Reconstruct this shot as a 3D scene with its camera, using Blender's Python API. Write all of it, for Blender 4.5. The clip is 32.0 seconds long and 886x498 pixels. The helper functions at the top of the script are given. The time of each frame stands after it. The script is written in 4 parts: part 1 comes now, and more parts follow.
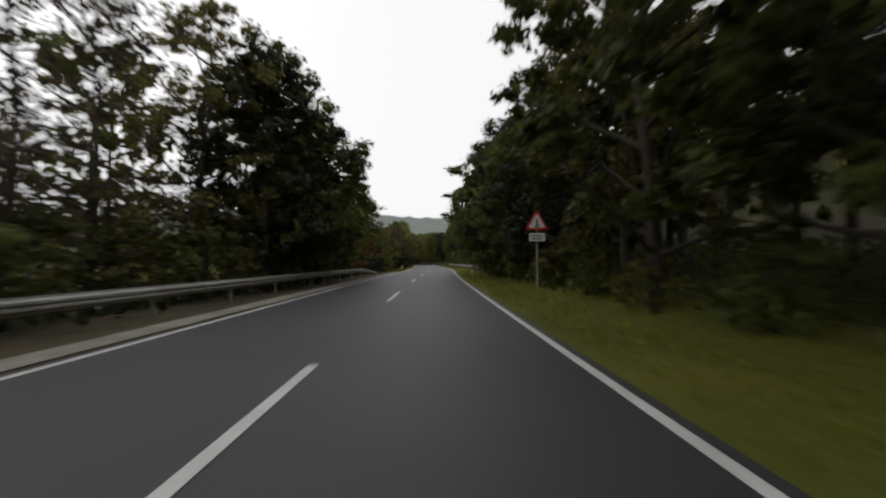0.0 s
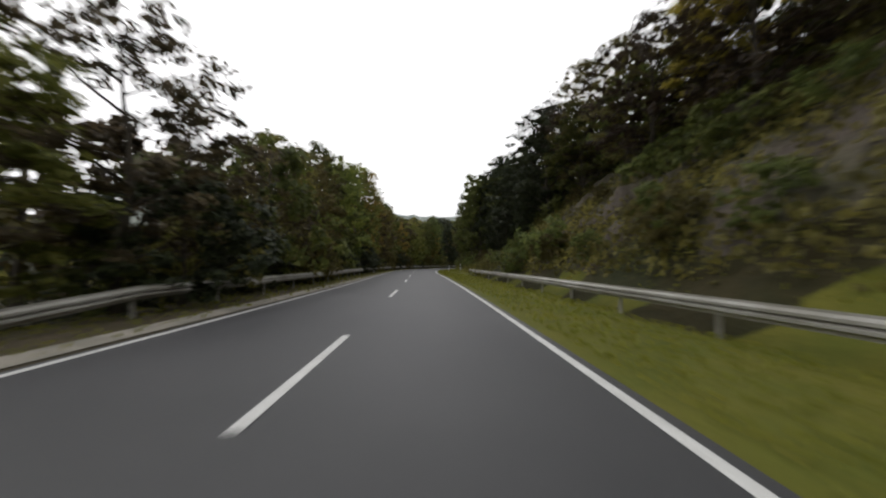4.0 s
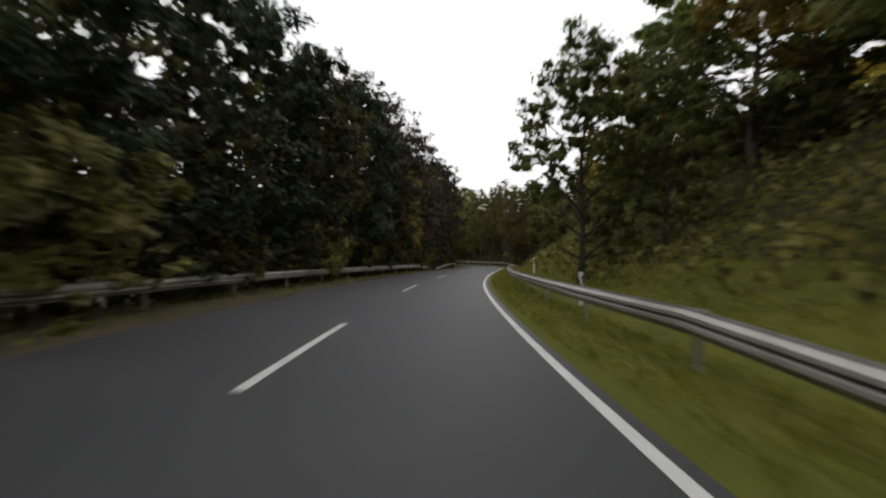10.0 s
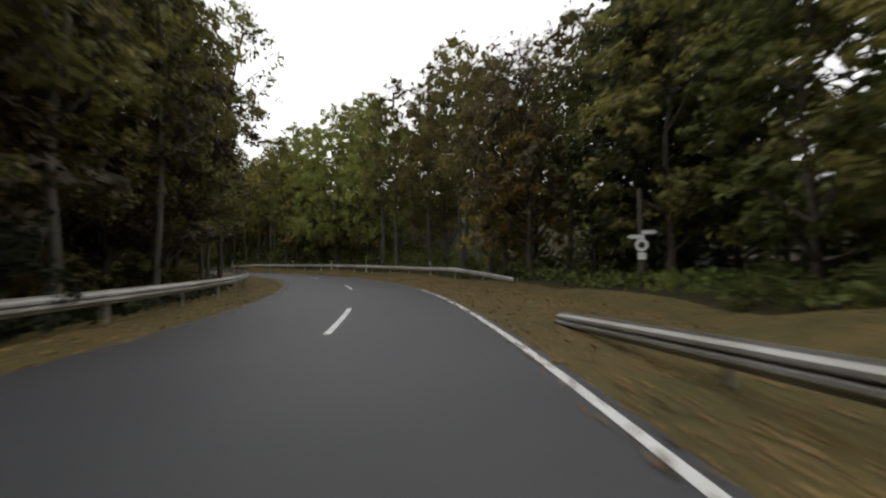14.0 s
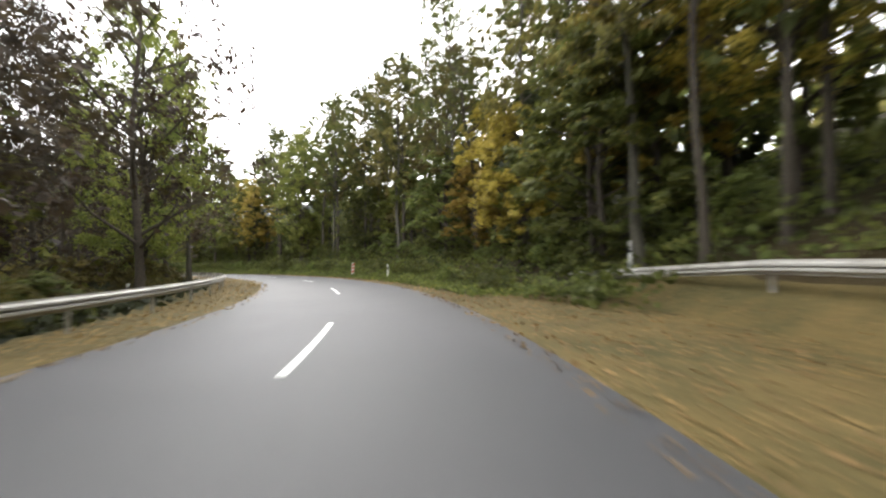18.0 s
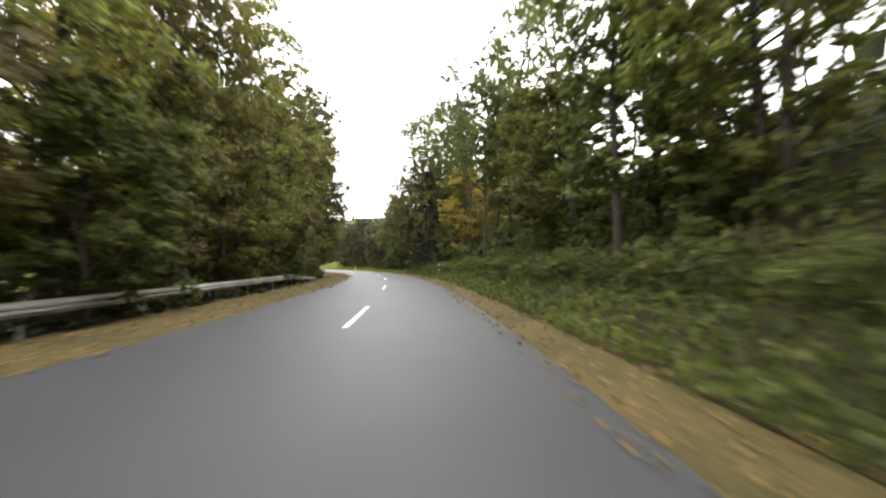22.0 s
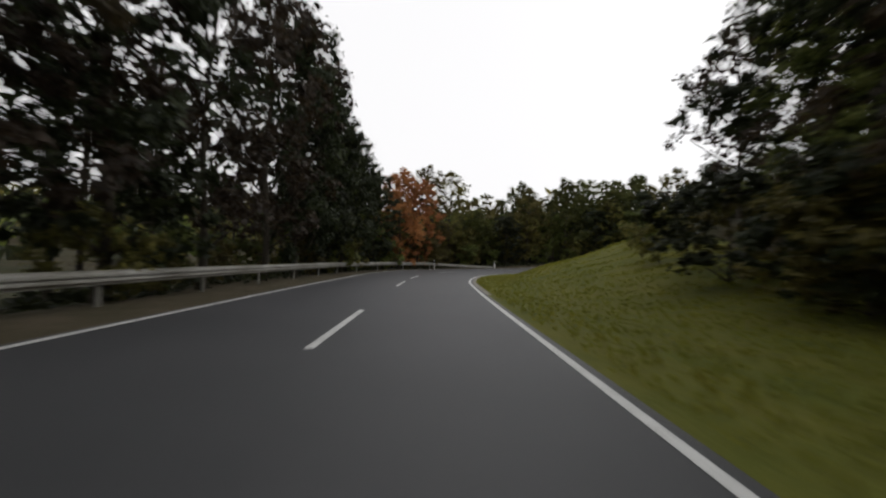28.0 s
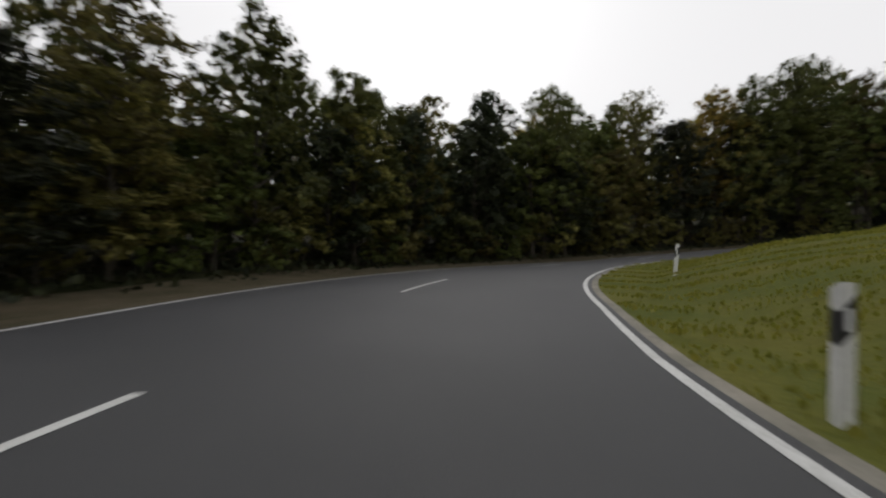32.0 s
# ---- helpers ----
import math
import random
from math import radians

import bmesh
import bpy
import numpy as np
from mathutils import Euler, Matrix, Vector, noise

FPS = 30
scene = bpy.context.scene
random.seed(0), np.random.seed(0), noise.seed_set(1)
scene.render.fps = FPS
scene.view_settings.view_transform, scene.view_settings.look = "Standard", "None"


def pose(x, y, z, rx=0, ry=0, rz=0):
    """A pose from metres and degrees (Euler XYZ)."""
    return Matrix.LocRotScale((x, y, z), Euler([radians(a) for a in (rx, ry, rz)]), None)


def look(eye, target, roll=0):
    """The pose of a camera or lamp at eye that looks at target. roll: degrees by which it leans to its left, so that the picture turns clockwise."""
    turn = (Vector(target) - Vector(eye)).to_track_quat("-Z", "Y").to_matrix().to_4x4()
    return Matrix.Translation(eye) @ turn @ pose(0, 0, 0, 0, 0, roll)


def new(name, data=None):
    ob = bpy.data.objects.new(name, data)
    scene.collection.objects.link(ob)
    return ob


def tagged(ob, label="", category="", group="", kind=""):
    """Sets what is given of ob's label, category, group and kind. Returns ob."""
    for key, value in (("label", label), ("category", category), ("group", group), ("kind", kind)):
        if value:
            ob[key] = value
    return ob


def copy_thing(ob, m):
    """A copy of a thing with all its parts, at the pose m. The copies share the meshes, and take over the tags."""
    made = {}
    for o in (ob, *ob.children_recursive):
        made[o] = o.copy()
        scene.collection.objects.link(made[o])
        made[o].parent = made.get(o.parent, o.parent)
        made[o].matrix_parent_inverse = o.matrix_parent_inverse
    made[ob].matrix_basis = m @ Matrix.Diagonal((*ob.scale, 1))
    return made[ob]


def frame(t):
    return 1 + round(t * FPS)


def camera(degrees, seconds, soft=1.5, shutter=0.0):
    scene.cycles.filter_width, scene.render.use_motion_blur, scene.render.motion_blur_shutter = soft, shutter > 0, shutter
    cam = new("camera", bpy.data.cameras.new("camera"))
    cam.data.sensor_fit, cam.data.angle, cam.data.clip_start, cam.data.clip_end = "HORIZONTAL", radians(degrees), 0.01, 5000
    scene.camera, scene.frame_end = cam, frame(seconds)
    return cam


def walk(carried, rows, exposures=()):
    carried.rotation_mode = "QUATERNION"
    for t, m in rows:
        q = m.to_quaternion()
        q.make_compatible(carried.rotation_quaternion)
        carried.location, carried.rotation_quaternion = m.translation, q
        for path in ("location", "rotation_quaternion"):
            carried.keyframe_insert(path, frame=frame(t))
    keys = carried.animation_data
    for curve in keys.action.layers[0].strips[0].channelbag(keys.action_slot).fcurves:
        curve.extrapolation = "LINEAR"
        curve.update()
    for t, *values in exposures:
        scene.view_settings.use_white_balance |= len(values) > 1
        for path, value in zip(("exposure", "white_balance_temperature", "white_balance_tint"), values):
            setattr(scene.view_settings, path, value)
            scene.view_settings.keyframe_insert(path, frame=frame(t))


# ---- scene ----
# ---- camera ----
cam = camera(92.2, 32.0, soft=2.2, shutter=0.4)
# seconds, x, y, z, pitch, roll, heading (degrees)
ROWS = [
    (0.0, 0.00, 0.00, 1.20, 1.72, -0.30, -23.94),
    (0.5, 3.53, 8.42, 1.20, 1.75, -0.25, -24.01),
    (1.0, 7.08, 16.81, 1.20, 1.78, -0.17, -24.28),
    (1.5, 10.63, 25.13, 1.20, 1.86, 0.52, -24.40),
    (2.0, 14.23, 33.42, 1.20, 1.95, 0.88, -25.07),
    (2.5, 17.96, 41.67, 1.20, 1.98, 0.94, -25.94),
    (3.0, 21.76, 49.96, 1.20, 1.89, 0.58, -25.57),
    (3.5, 25.47, 58.37, 1.20, 1.89, 0.37, -24.35),
    (4.0, 29.01, 66.92, 1.20, 1.97, 0.25, -23.11),
    (4.5, 32.43, 75.61, 1.20, 2.18, 0.19, -22.37),
    (5.0, 35.80, 84.39, 1.20, 2.15, 0.24, -22.07),
    (5.5, 39.13, 93.22, 1.20, 2.04, -0.01, -21.70),
    (6.0, 42.36, 102.01, 1.20, 1.98, -0.21, -21.08),
    (6.5, 45.48, 110.71, 1.20, 1.85, -0.31, -20.95),
    (7.0, 48.64, 119.31, 1.20, 1.98, -0.19, -21.97),
    (7.5, 52.04, 127.80, 1.20, 1.80, 0.09, -24.30),
    (8.0, 55.87, 136.11, 1.20, 1.46, 0.11, -27.71),
    (8.5, 60.20, 144.15, 1.20, 1.46, 0.16, -31.44),
    (9.0, 65.00, 151.88, 1.20, 1.54, 0.31, -34.55),
    (9.5, 70.22, 159.35, 1.20, 1.54, 0.52, -37.80),
    (10.0, 75.85, 166.51, 1.20, 1.46, 0.63, -40.98),
    (10.5, 81.84, 173.37, 1.20, 1.37, 0.98, -43.64),
    (11.0, 88.13, 179.93, 1.20, 1.57, 0.37, -46.32),
    (11.5, 94.72, 186.20, 1.20, 1.57, 0.49, -49.02),
    (12.0, 101.53, 192.14, 1.20, 1.47, 0.15, -51.05),
    (12.5, 108.30, 197.75, 1.20, 1.64, -0.07, -51.94),
    (13.0, 114.84, 203.06, 1.20, 1.44, -0.35, -52.30),
    (13.5, 121.08, 208.12, 1.20, 1.78, -0.38, -51.87),
    (14.0, 127.08, 213.17, 1.20, 1.78, -0.44, -49.89),
    (14.5, 132.76, 218.59, 1.20, 1.57, -0.72, -44.95),
    (15.0, 137.94, 224.61, 1.20, 1.71, -0.80, -38.77),
    (15.5, 142.45, 231.27, 1.20, 1.74, -0.44, -31.89),
    (16.0, 146.20, 238.50, 1.20, 1.73, -0.39, -25.51),
    (16.5, 149.20, 246.20, 1.20, 1.73, -0.44, -19.53),
    (17.0, 151.41, 254.29, 1.20, 1.75, -0.59, -13.38),
    (17.5, 152.72, 262.72, 1.20, 1.80, -0.89, -6.53),
    (18.0, 152.94, 271.42, 1.20, 1.63, -1.11, 1.16),
    (18.5, 151.97, 280.22, 1.20, 1.41, -0.86, 9.02),
    (19.0, 149.76, 288.93, 1.20, 1.36, 0.07, 17.05),
    (19.5, 146.39, 297.20, 1.20, 1.09, 0.95, 24.76),
    (20.0, 142.14, 304.80, 1.20, 1.02, 0.42, 31.07),
    (20.5, 137.19, 311.76, 1.20, 1.28, -0.22, 37.20),
    (21.0, 131.60, 318.22, 1.20, 1.72, -0.06, 42.03),
    (21.5, 125.52, 324.28, 1.20, 1.83, 0.11, 45.49),
    (22.0, 119.08, 330.04, 1.20, 2.01, -0.16, 48.40),
    (22.5, 112.39, 335.51, 1.20, 1.82, -0.36, 50.58),
    (23.0, 105.54, 340.73, 1.20, 1.99, -0.11, 52.36),
    (23.5, 98.58, 345.69, 1.20, 1.96, 0.14, 54.22),
    (24.0, 91.51, 350.39, 1.20, 2.06, 0.16, 56.16),
    (24.5, 84.27, 354.80, 1.20, 2.02, 0.40, 58.93),
    (25.0, 76.78, 358.78, 1.20, 1.87, 0.79, 62.78),
    (25.5, 69.02, 362.23, 1.20, 1.55, 0.78, 66.78),
    (26.0, 61.09, 365.14, 1.20, 1.63, 0.67, 70.33),
    (26.5, 53.06, 367.61, 1.20, 1.68, 0.73, 72.94),
    (27.0, 45.01, 369.77, 1.20, 1.73, 0.97, 74.55),
    (27.5, 36.96, 371.73, 1.20, 1.79, 1.45, 75.45),
    (28.0, 29.00, 373.57, 1.20, 1.38, 2.50, 76.08),
    (28.5, 21.29, 375.28, 1.20, 1.06, 3.07, 76.31),
    (29.0, 14.01, 376.94, 1.20, 0.98, 2.56, 75.30),
    (29.5, 7.41, 378.67, 1.21, 0.94, 1.85, 72.59),
    (30.0, 1.69, 380.53, 1.22, 1.42, 1.15, 68.55),
    (30.5, -3.09, 382.63, 1.24, 1.19, 0.95, 60.85),
    (31.0, -7.01, 385.19, 1.26, 1.43, 0.8, 49.86),
    (31.5, -10.08, 388.28, 1.31, 2.22, 0.80, 36.94),
    (32.0, -12.25, 391.85, 1.36, 3.14, 0.17, 24.26),
]
walk(cam, [(r[0], pose(r[1], r[2], r[3], 90 + r[4], 0, r[6]) @ pose(0, 0, 0, 0, 0, r[5])) for r in ROWS],
     exposures=[(0.0, -1.85), (0.6, -1.25), (1.0, -0.8), (2.0, -0.85), (4.5, -1.65), (5.0, -1.75), (7.0, -1.85), (9.0, -1.5), (10.0, -1.4), (11.0, -1.05), (12.0, -1.3), (13.0, -1.25), (14.0, -0.95), (15.0, -0.55), (17.5, 0.45), (19.0, 1.0), (20.0, 0.85), (21.0, 0.8),
                (22.0, 0.65), (23.5, 0.5), (25.0, 0.05), (26.5, -1.0), (28.0, -1.8), (30.0, -1.85), (32.0, -2.0)])

# ---- light: an overcast afternoon ----
world = bpy.data.worlds.new("overcast_sky")
scene.world = world
world.use_nodes = True
wn, wl = world.node_tree.nodes, world.node_tree.links
sky = wn.new("ShaderNodeTexSky")
sky.sky_type = 'NISHITA'
sky.sun_disc = False
sky.sun_elevation, sky.sun_rotation = radians(38), radians(-25)
sky.air_density, sky.dust_density, sky.ozone_density = 1.0, 6.0, 1.0
veil = wn.new("ShaderNodeHueSaturation")
veil.inputs["Saturation"].default_value = 0.12
wl.new(sky.outputs[0], veil.inputs["Color"])
cloud = wn.new("ShaderNodeMix")
cloud.data_type = 'RGBA'
cloud.inputs[0].default_value = 0.8
cloud.inputs[7].default_value = (29.4, 29.2, 29.6, 1)
wl.new(veil.outputs[0], cloud.inputs[6])
wl.new(cloud.outputs[2], wn["Background"].inputs["Color"])
wn["Background"].inputs["Strength"].default_value = 0.14
sun = new("sun", bpy.data.lights.new("sun", 'SUN'))
sun.data.energy, sun.data.angle, sun.data.color = 0.7, radians(25), (1.0, 0.96, 0.9)
sun.matrix_world = look((-40, 90, 80), (0, 0, 0))

# ---- materials ----


def mat(name, rough=0.8, metal=0.0):
    m = bpy.data.materials.new(name)
    m.use_nodes = True
    b = m.node_tree.nodes["Principled BSDF"]
    b.inputs["Roughness"].default_value, b.inputs["Metallic"].default_value = rough, metal
    return m, m.node_tree.nodes, m.node_tree.links, b


def ramp(nodes, stops):
    r = nodes.new("ShaderNodeValToRGB")
    e = r.color_ramp.elements
    while len(e) < len(stops):
        e.new(0.5)
    for el, (p, c) in zip(e, stops):
        el.position, el.color = p, (*c, 1)
    return r


def noise_tex(nodes, links, scale, detail=4, rough=0.6, coord="Object"):
    t = nodes.new("ShaderNodeTexCoord")
    n = nodes.new("ShaderNodeTexNoise")
    n.inputs["Scale"].default_value, n.inputs["Detail"].default_value, n.inputs["Roughness"].default_value = scale, detail, rough
    links.new(t.outputs[coord], n.inputs["Vector"])
    return n


def mix(nodes, links, fac, a, b, mode='MIX'):
    m = nodes.new("ShaderNodeMix")
    m.data_type, m.blend_type = 'RGBA', mode
    if isinstance(fac, float):
        m.inputs[0].default_value = fac
    else:
        links.new(fac, m.inputs[0])
    for i, v in ((6, a), (7, b)):
        if isinstance(v, tuple):
            m.inputs[i].default_value = (*v, 1)
        else:
            links.new(v, m.inputs[i])
    return m.outputs[2]


def surface(name, fine, coarse, stops, stops2, amount=0.5, rough=0.85, bump=0.3, metal=0.0, dist=0.02):
    """Two scales of variation and a fine relief."""
    m, n, l, b = mat(name, rough, metal)
    b.inputs["Specular IOR Level"].default_value = 0.15 if rough >= 0.85 else 0.5
    t1, t2 = noise_tex(n, l, fine), noise_tex(n, l, coarse, 3)
    r1, r2 = ramp(n, stops), ramp(n, stops2)
    l.new(t1.outputs["Fac"], r1.inputs[0])
    l.new(t2.outputs["Fac"], r2.inputs[0])
    l.new(mix(n, l, amount, r1.outputs[0], r2.outputs[0]), b.inputs["Base Color"])
    bp = n.new("ShaderNodeBump")
    bp.inputs["Strength"].default_value, bp.inputs["Distance"].default_value = bump, dist
    l.new(t1.outputs["Fac"], bp.inputs["Height"])
    l.new(bp.outputs[0], b.inputs["Normal"])
    return m


def leaf_material(name, dark, mid, light, glow=0.24):
    """Leaves vary from clump to clump and from tree to tree, and let light through."""
    m, n, l, b = mat(name, 0.6)
    b.inputs["Specular IOR Level"].default_value = 0.25
    geo, info = n.new("ShaderNodeNewGeometry"), n.new("ShaderNodeObjectInfo")
    big = noise_tex(n, l, 0.55, 3)
    tone = n.new("ShaderNodeMath")
    tone.operation = 'MULTIPLY_ADD'
    tone.inputs[1].default_value = 1.5
    tone.inputs[2].default_value = -0.5
    l.new(big.outputs["Fac"], tone.inputs[0])
    both = n.new("ShaderNodeMath")
    both.operation = 'MULTIPLY_ADD'
    both.inputs[1].default_value = 0.55
    l.new(geo.outputs["Random Per Island"], both.inputs[0])
    l.new(tone.outputs[0], both.inputs[2])
    r = ramp(n, [(0.0, dark), (0.5, mid), (1.0, light)])
    l.new(both.outputs[0], r.inputs[0])
    hs = n.new("ShaderNodeHueSaturation")
    hs.inputs["Saturation"].default_value = 0.9
    mr = n.new("ShaderNodeMapRange")
    mr.inputs["To Min"].default_value, mr.inputs["To Max"].default_value = 0.65, 1.3
    l.new(info.outputs["Random"], mr.inputs["Value"])
    l.new(mr.outputs[0], hs.inputs["Value"])
    mh = n.new("ShaderNodeMapRange")
    mh.inputs["To Min"].default_value, mh.inputs["To Max"].default_value = 0.485, 0.515
    l.new(info.outputs["Random"], mh.inputs["Value"])
    l.new(mh.outputs[0], hs.inputs["Hue"])
    l.new(r.outputs[0], hs.inputs["Color"])
    l.new(hs.outputs[0], b.inputs["Base Color"])
    tr = n.new("ShaderNodeBsdfTranslucent")
    l.new(hs.outputs[0], tr.inputs["Color"])
    mx = n.new("ShaderNodeMixShader")
    mx.inputs[0].default_value = glow
    l.new(b.outputs[0], mx.inputs[1])
    l.new(tr.outputs[0], mx.inputs[2])
    l.new(mx.outputs[0], n["Material Output"].inputs["Surface"])
    return m


ASPHALT = surface("asphalt", 60, 0.35, [(0.3, (0.018, 0.0185, 0.020)), (0.7, (0.045, 0.046, 0.05))], [(0.35, (0.024, 0.0245, 0.026)), (0.65, (0.042, 0.042, 0.044))], 0.5, 0.58, 0.4)
PAINT = surface("road_paint", 25, 2.0, [(0.35, (0.32, 0.32, 0.30)), (0.55, (0.62, 0.62, 0.6))], [(0.3, (0.4, 0.4, 0.38)), (0.7, (0.66, 0.66, 0.64))], 0.5, 0.6, 0.2)
GRAVEL = surface("gravel_verge", 14, 0.8, [(0.3, (0.03, 0.025, 0.016)), (0.7, (0.11, 0.09, 0.06))], [(0.35, (0.035, 0.035, 0.013)), (0.65, (0.1, 0.08, 0.05))], 0.5, 0.9, 0.7, dist=0.05)
GRASS = surface("grass_verge", 9, 0.5, [(0.3, (0.05, 0.06, 0.009)), (0.7, (0.12, 0.125, 0.018))], [(0.35, (0.065, 0.08, 0.011)), (0.65, (0.13, 0.115, 0.02))], 0.5, 0.9, 0.6, dist=0.04)
LITTER = surface("leaf_litter", 10, 0.6, [(0.3, (0.036, 0.03, 0.013)), (0.7, (0.13, 0.095, 0.036))], [(0.35, (0.04, 0.042, 0.015)), (0.65, (0.125, 0.09, 0.032))], 0.5, 0.9, 0.8, dist=0.05)
SOIL = surface("forest_floor", 3, 0.12, [(0.3, (0.012, 0.013, 0.006)), (0.7, (0.045, 0.036, 0.016))], [(0.35, (0.016, 0.026, 0.006)), (0.65, (0.045, 0.03, 0.014))], 0.55, 0.95, 0.9, dist=0.15)
ROCK = surface("slate_rock", 2.2, 0.25, [(0.3, (0.03, 0.026, 0.022)), (0.7, (0.14, 0.115, 0.09))], [(0.4, (0.06, 0.05, 0.04)), (0.62, (0.035, 0.042, 0.012))], 0.5, 0.9, 0.9, dist=0.12)
STEEL = surface("galvanised_steel", 12, 0.7, [(0.3, (0.24, 0.235, 0.21)), (0.7, (0.42, 0.41, 0.38))], [(0.35, (0.16, 0.15, 0.11)), (0.65, (0.46, 0.45, 0.42))], 0.5, 0.55, 0.1, 0.25)
BARK = surface("bark", 14, 1.0, [(0.3, (0.025, 0.02, 0.015)), (0.7, (0.10, 0.08, 0.06))], [(0.35, (0.04, 0.035, 0.028)), (0.65, (0.09, 0.085, 0.065))], 0.5, 0.95, 0.9, dist=0.04)
GREY_BARK = surface("grey_bark", 10, 1.0, [(0.3, (0.04, 0.037, 0.03)), (0.7, (0.12, 0.11, 0.088))], [(0.35, (0.045, 0.045, 0.03)), (0.65, (0.11, 0.105, 0.08))], 0.5, 0.95, 0.8, dist=0.03)
BIRCH_BARK = surface("birch_bark", 7, 1.5, [(0.42, (0.05, 0.045, 0.04)), (0.5, (0.5, 0.48, 0.44))], [(0.35, (0.3, 0.29, 0.26)), (0.65, (0.55, 0.53, 0.5))], 0.4, 0.8, 0.4)
WHITE = surface("white_plastic", 20, 1.5, [(0.3, (0.62, 0.62, 0.6)), (0.7, (0.8, 0.8, 0.78))], [(0.35, (0.55, 0.55, 0.52)), (0.65, (0.8, 0.8, 0.78))], 0.4, 0.5, 0.05)
BLACK = surface("black_plastic", 20, 1.5, [(0.3, (0.012, 0.012, 0.012)), (0.7, (0.03, 0.03, 0.03))], [(0.3, (0.015, 0.015, 0.015)), (0.7, (0.03, 0.03, 0.03))], 0.5, 0.5, 0.05)
RED = surface("red_sheeting", 20, 1.5, [(0.3, (0.5, 0.02, 0.015)), (0.7, (0.6, 0.035, 0.02))], [(0.3, (0.45, 0.02, 0.02)), (0.7, (0.6, 0.04, 0.02))], 0.5, 0.4, 0.03)
REFLECTOR = surface("reflector", 60, 3, [(0.3, (0.5, 0.5, 0.5)), (0.7, (0.8, 0.8, 0.8))], [(0.3, (0.5, 0.5, 0.5)), (0.7, (0.8, 0.8, 0.8))], 0.5, 0.2, 0.2)
CONCRETE = surface("concrete_gutter", 16, 1.0, [(0.3, (0.16, 0.15, 0.13)), (0.7, (0.3, 0.28, 0.24))], [(0.35, (0.12, 0.12, 0.09)), (0.65, (0.32, 0.29, 0.24))], 0.5, 0.9, 0.4)
GREEN = leaf_material("green_leaves", (0.034, 0.046, 0.010), (0.095, 0.115, 0.020), (0.205, 0.215, 0.034), 0.46)
LIME = leaf_material("pale_green_leaves", (0.066, 0.082, 0.012), (0.165, 0.185, 0.024), (0.30, 0.30, 0.042), 0.48)
# darker copy of the green leaves, woodland shade put into its base colour
SHADED_GREEN = leaf_material("shaded_green_leaves", (0.010, 0.015, 0.006), (0.026, 0.034, 0.011), (0.055, 0.064, 0.018), 0.28)
OLIVE = leaf_material("olive_leaves", (0.052, 0.046, 0.012), (0.135, 0.118, 0.024), (0.26, 0.22, 0.036), 0.46)
YELLOW = leaf_material("yellow_leaves", (0.11, 0.085, 0.009), (0.29, 0.21, 0.016), (0.46, 0.33, 0.024), 0.46)
ORANGE = leaf_material("orange_leaves", (0.18, 0.06, 0.014), (0.44, 0.165, 0.028), (0.58, 0.25, 0.05), 0.42)
# brown autumn leaves, base colours lowered further to stand in for tree shade
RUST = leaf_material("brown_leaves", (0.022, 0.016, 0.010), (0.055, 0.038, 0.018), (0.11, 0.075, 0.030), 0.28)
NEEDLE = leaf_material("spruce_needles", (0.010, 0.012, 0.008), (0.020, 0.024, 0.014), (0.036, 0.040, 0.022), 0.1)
ORANGE_LITTER = leaf_material("fallen_leaf", (0.08, 0.05, 0.014), (0.22, 0.135, 0.03), (0.36, 0.23, 0.05), 0.15)
BLADE = leaf_material("grass_blades", (0.14, 0.15, 0.010), (0.20, 0.205, 0.012), (0.27, 0.235, 0.02), 0.5)

# ---- the road's line ----
# x, y of the centre line, about every STEP metres; the camera's start lies beside s = 0
LINE = [-36.1, -82.5, -24.5, -54.8, -12.9, -27.1, -1.3, 0.5, 5.8, 17.4, 13.0, 34.0, 20.5, 50.5, 27.7, 67.4, 34.5, 84.9, 41.0, 102.5, 47.3, 119.8, 54.5, 136.8, 63.6, 152.8, 74.5, 167.6, 86.9, 181.2, 100.4, 193.4, 113.8, 204.3, 126.1, 214.3, 134.8, 223.1, 141.2, 232.0, 146.1, 242.1, 149.9, 254.6, 151.5, 267.9, 150.5, 280.0, 147.1, 291.8, 140.9, 304.0, 130.5, 317.2, 118.1, 328.9, 104.6, 339.5, 90.7, 349.1, 76.1, 357.4, 60.6, 363.7, 44.6, 368.3, 28.7, 372.1, 13.7, 375.5, 3.3, 378.2, -4.0, 380.9, -9.9, 384.7, -14.7, 390.7, -17.5, 399.6, -18.4, 407.2, -17.0, 415.2, -13.4, 422.6, -7.4, 429.6, 0.4, 434.6, 12.0, 437.0, 30.0, 436.0, 50.0, 430.0]
LIFT = [0, 0, 522, 0, 530, 0.06, 536, 0.16, 542, 0.4, 550, 0.95, 558, 1.5, 572, 2.3, 588, 3.8, 626, 6.2]  # s, height
HALF = [0, 3.3, 238, 3.3, 262, 3.1, 336, 3.2, 387, 3.0, 455, 3.1, 488, 3.4, 511, 3.5, 527, 4.3, 536, 4.8, 546, 5.0, 596, 4.4]  # s, half width
KNOTS = np.array(LINE, float).reshape(-1, 2)
S0 = -90.0


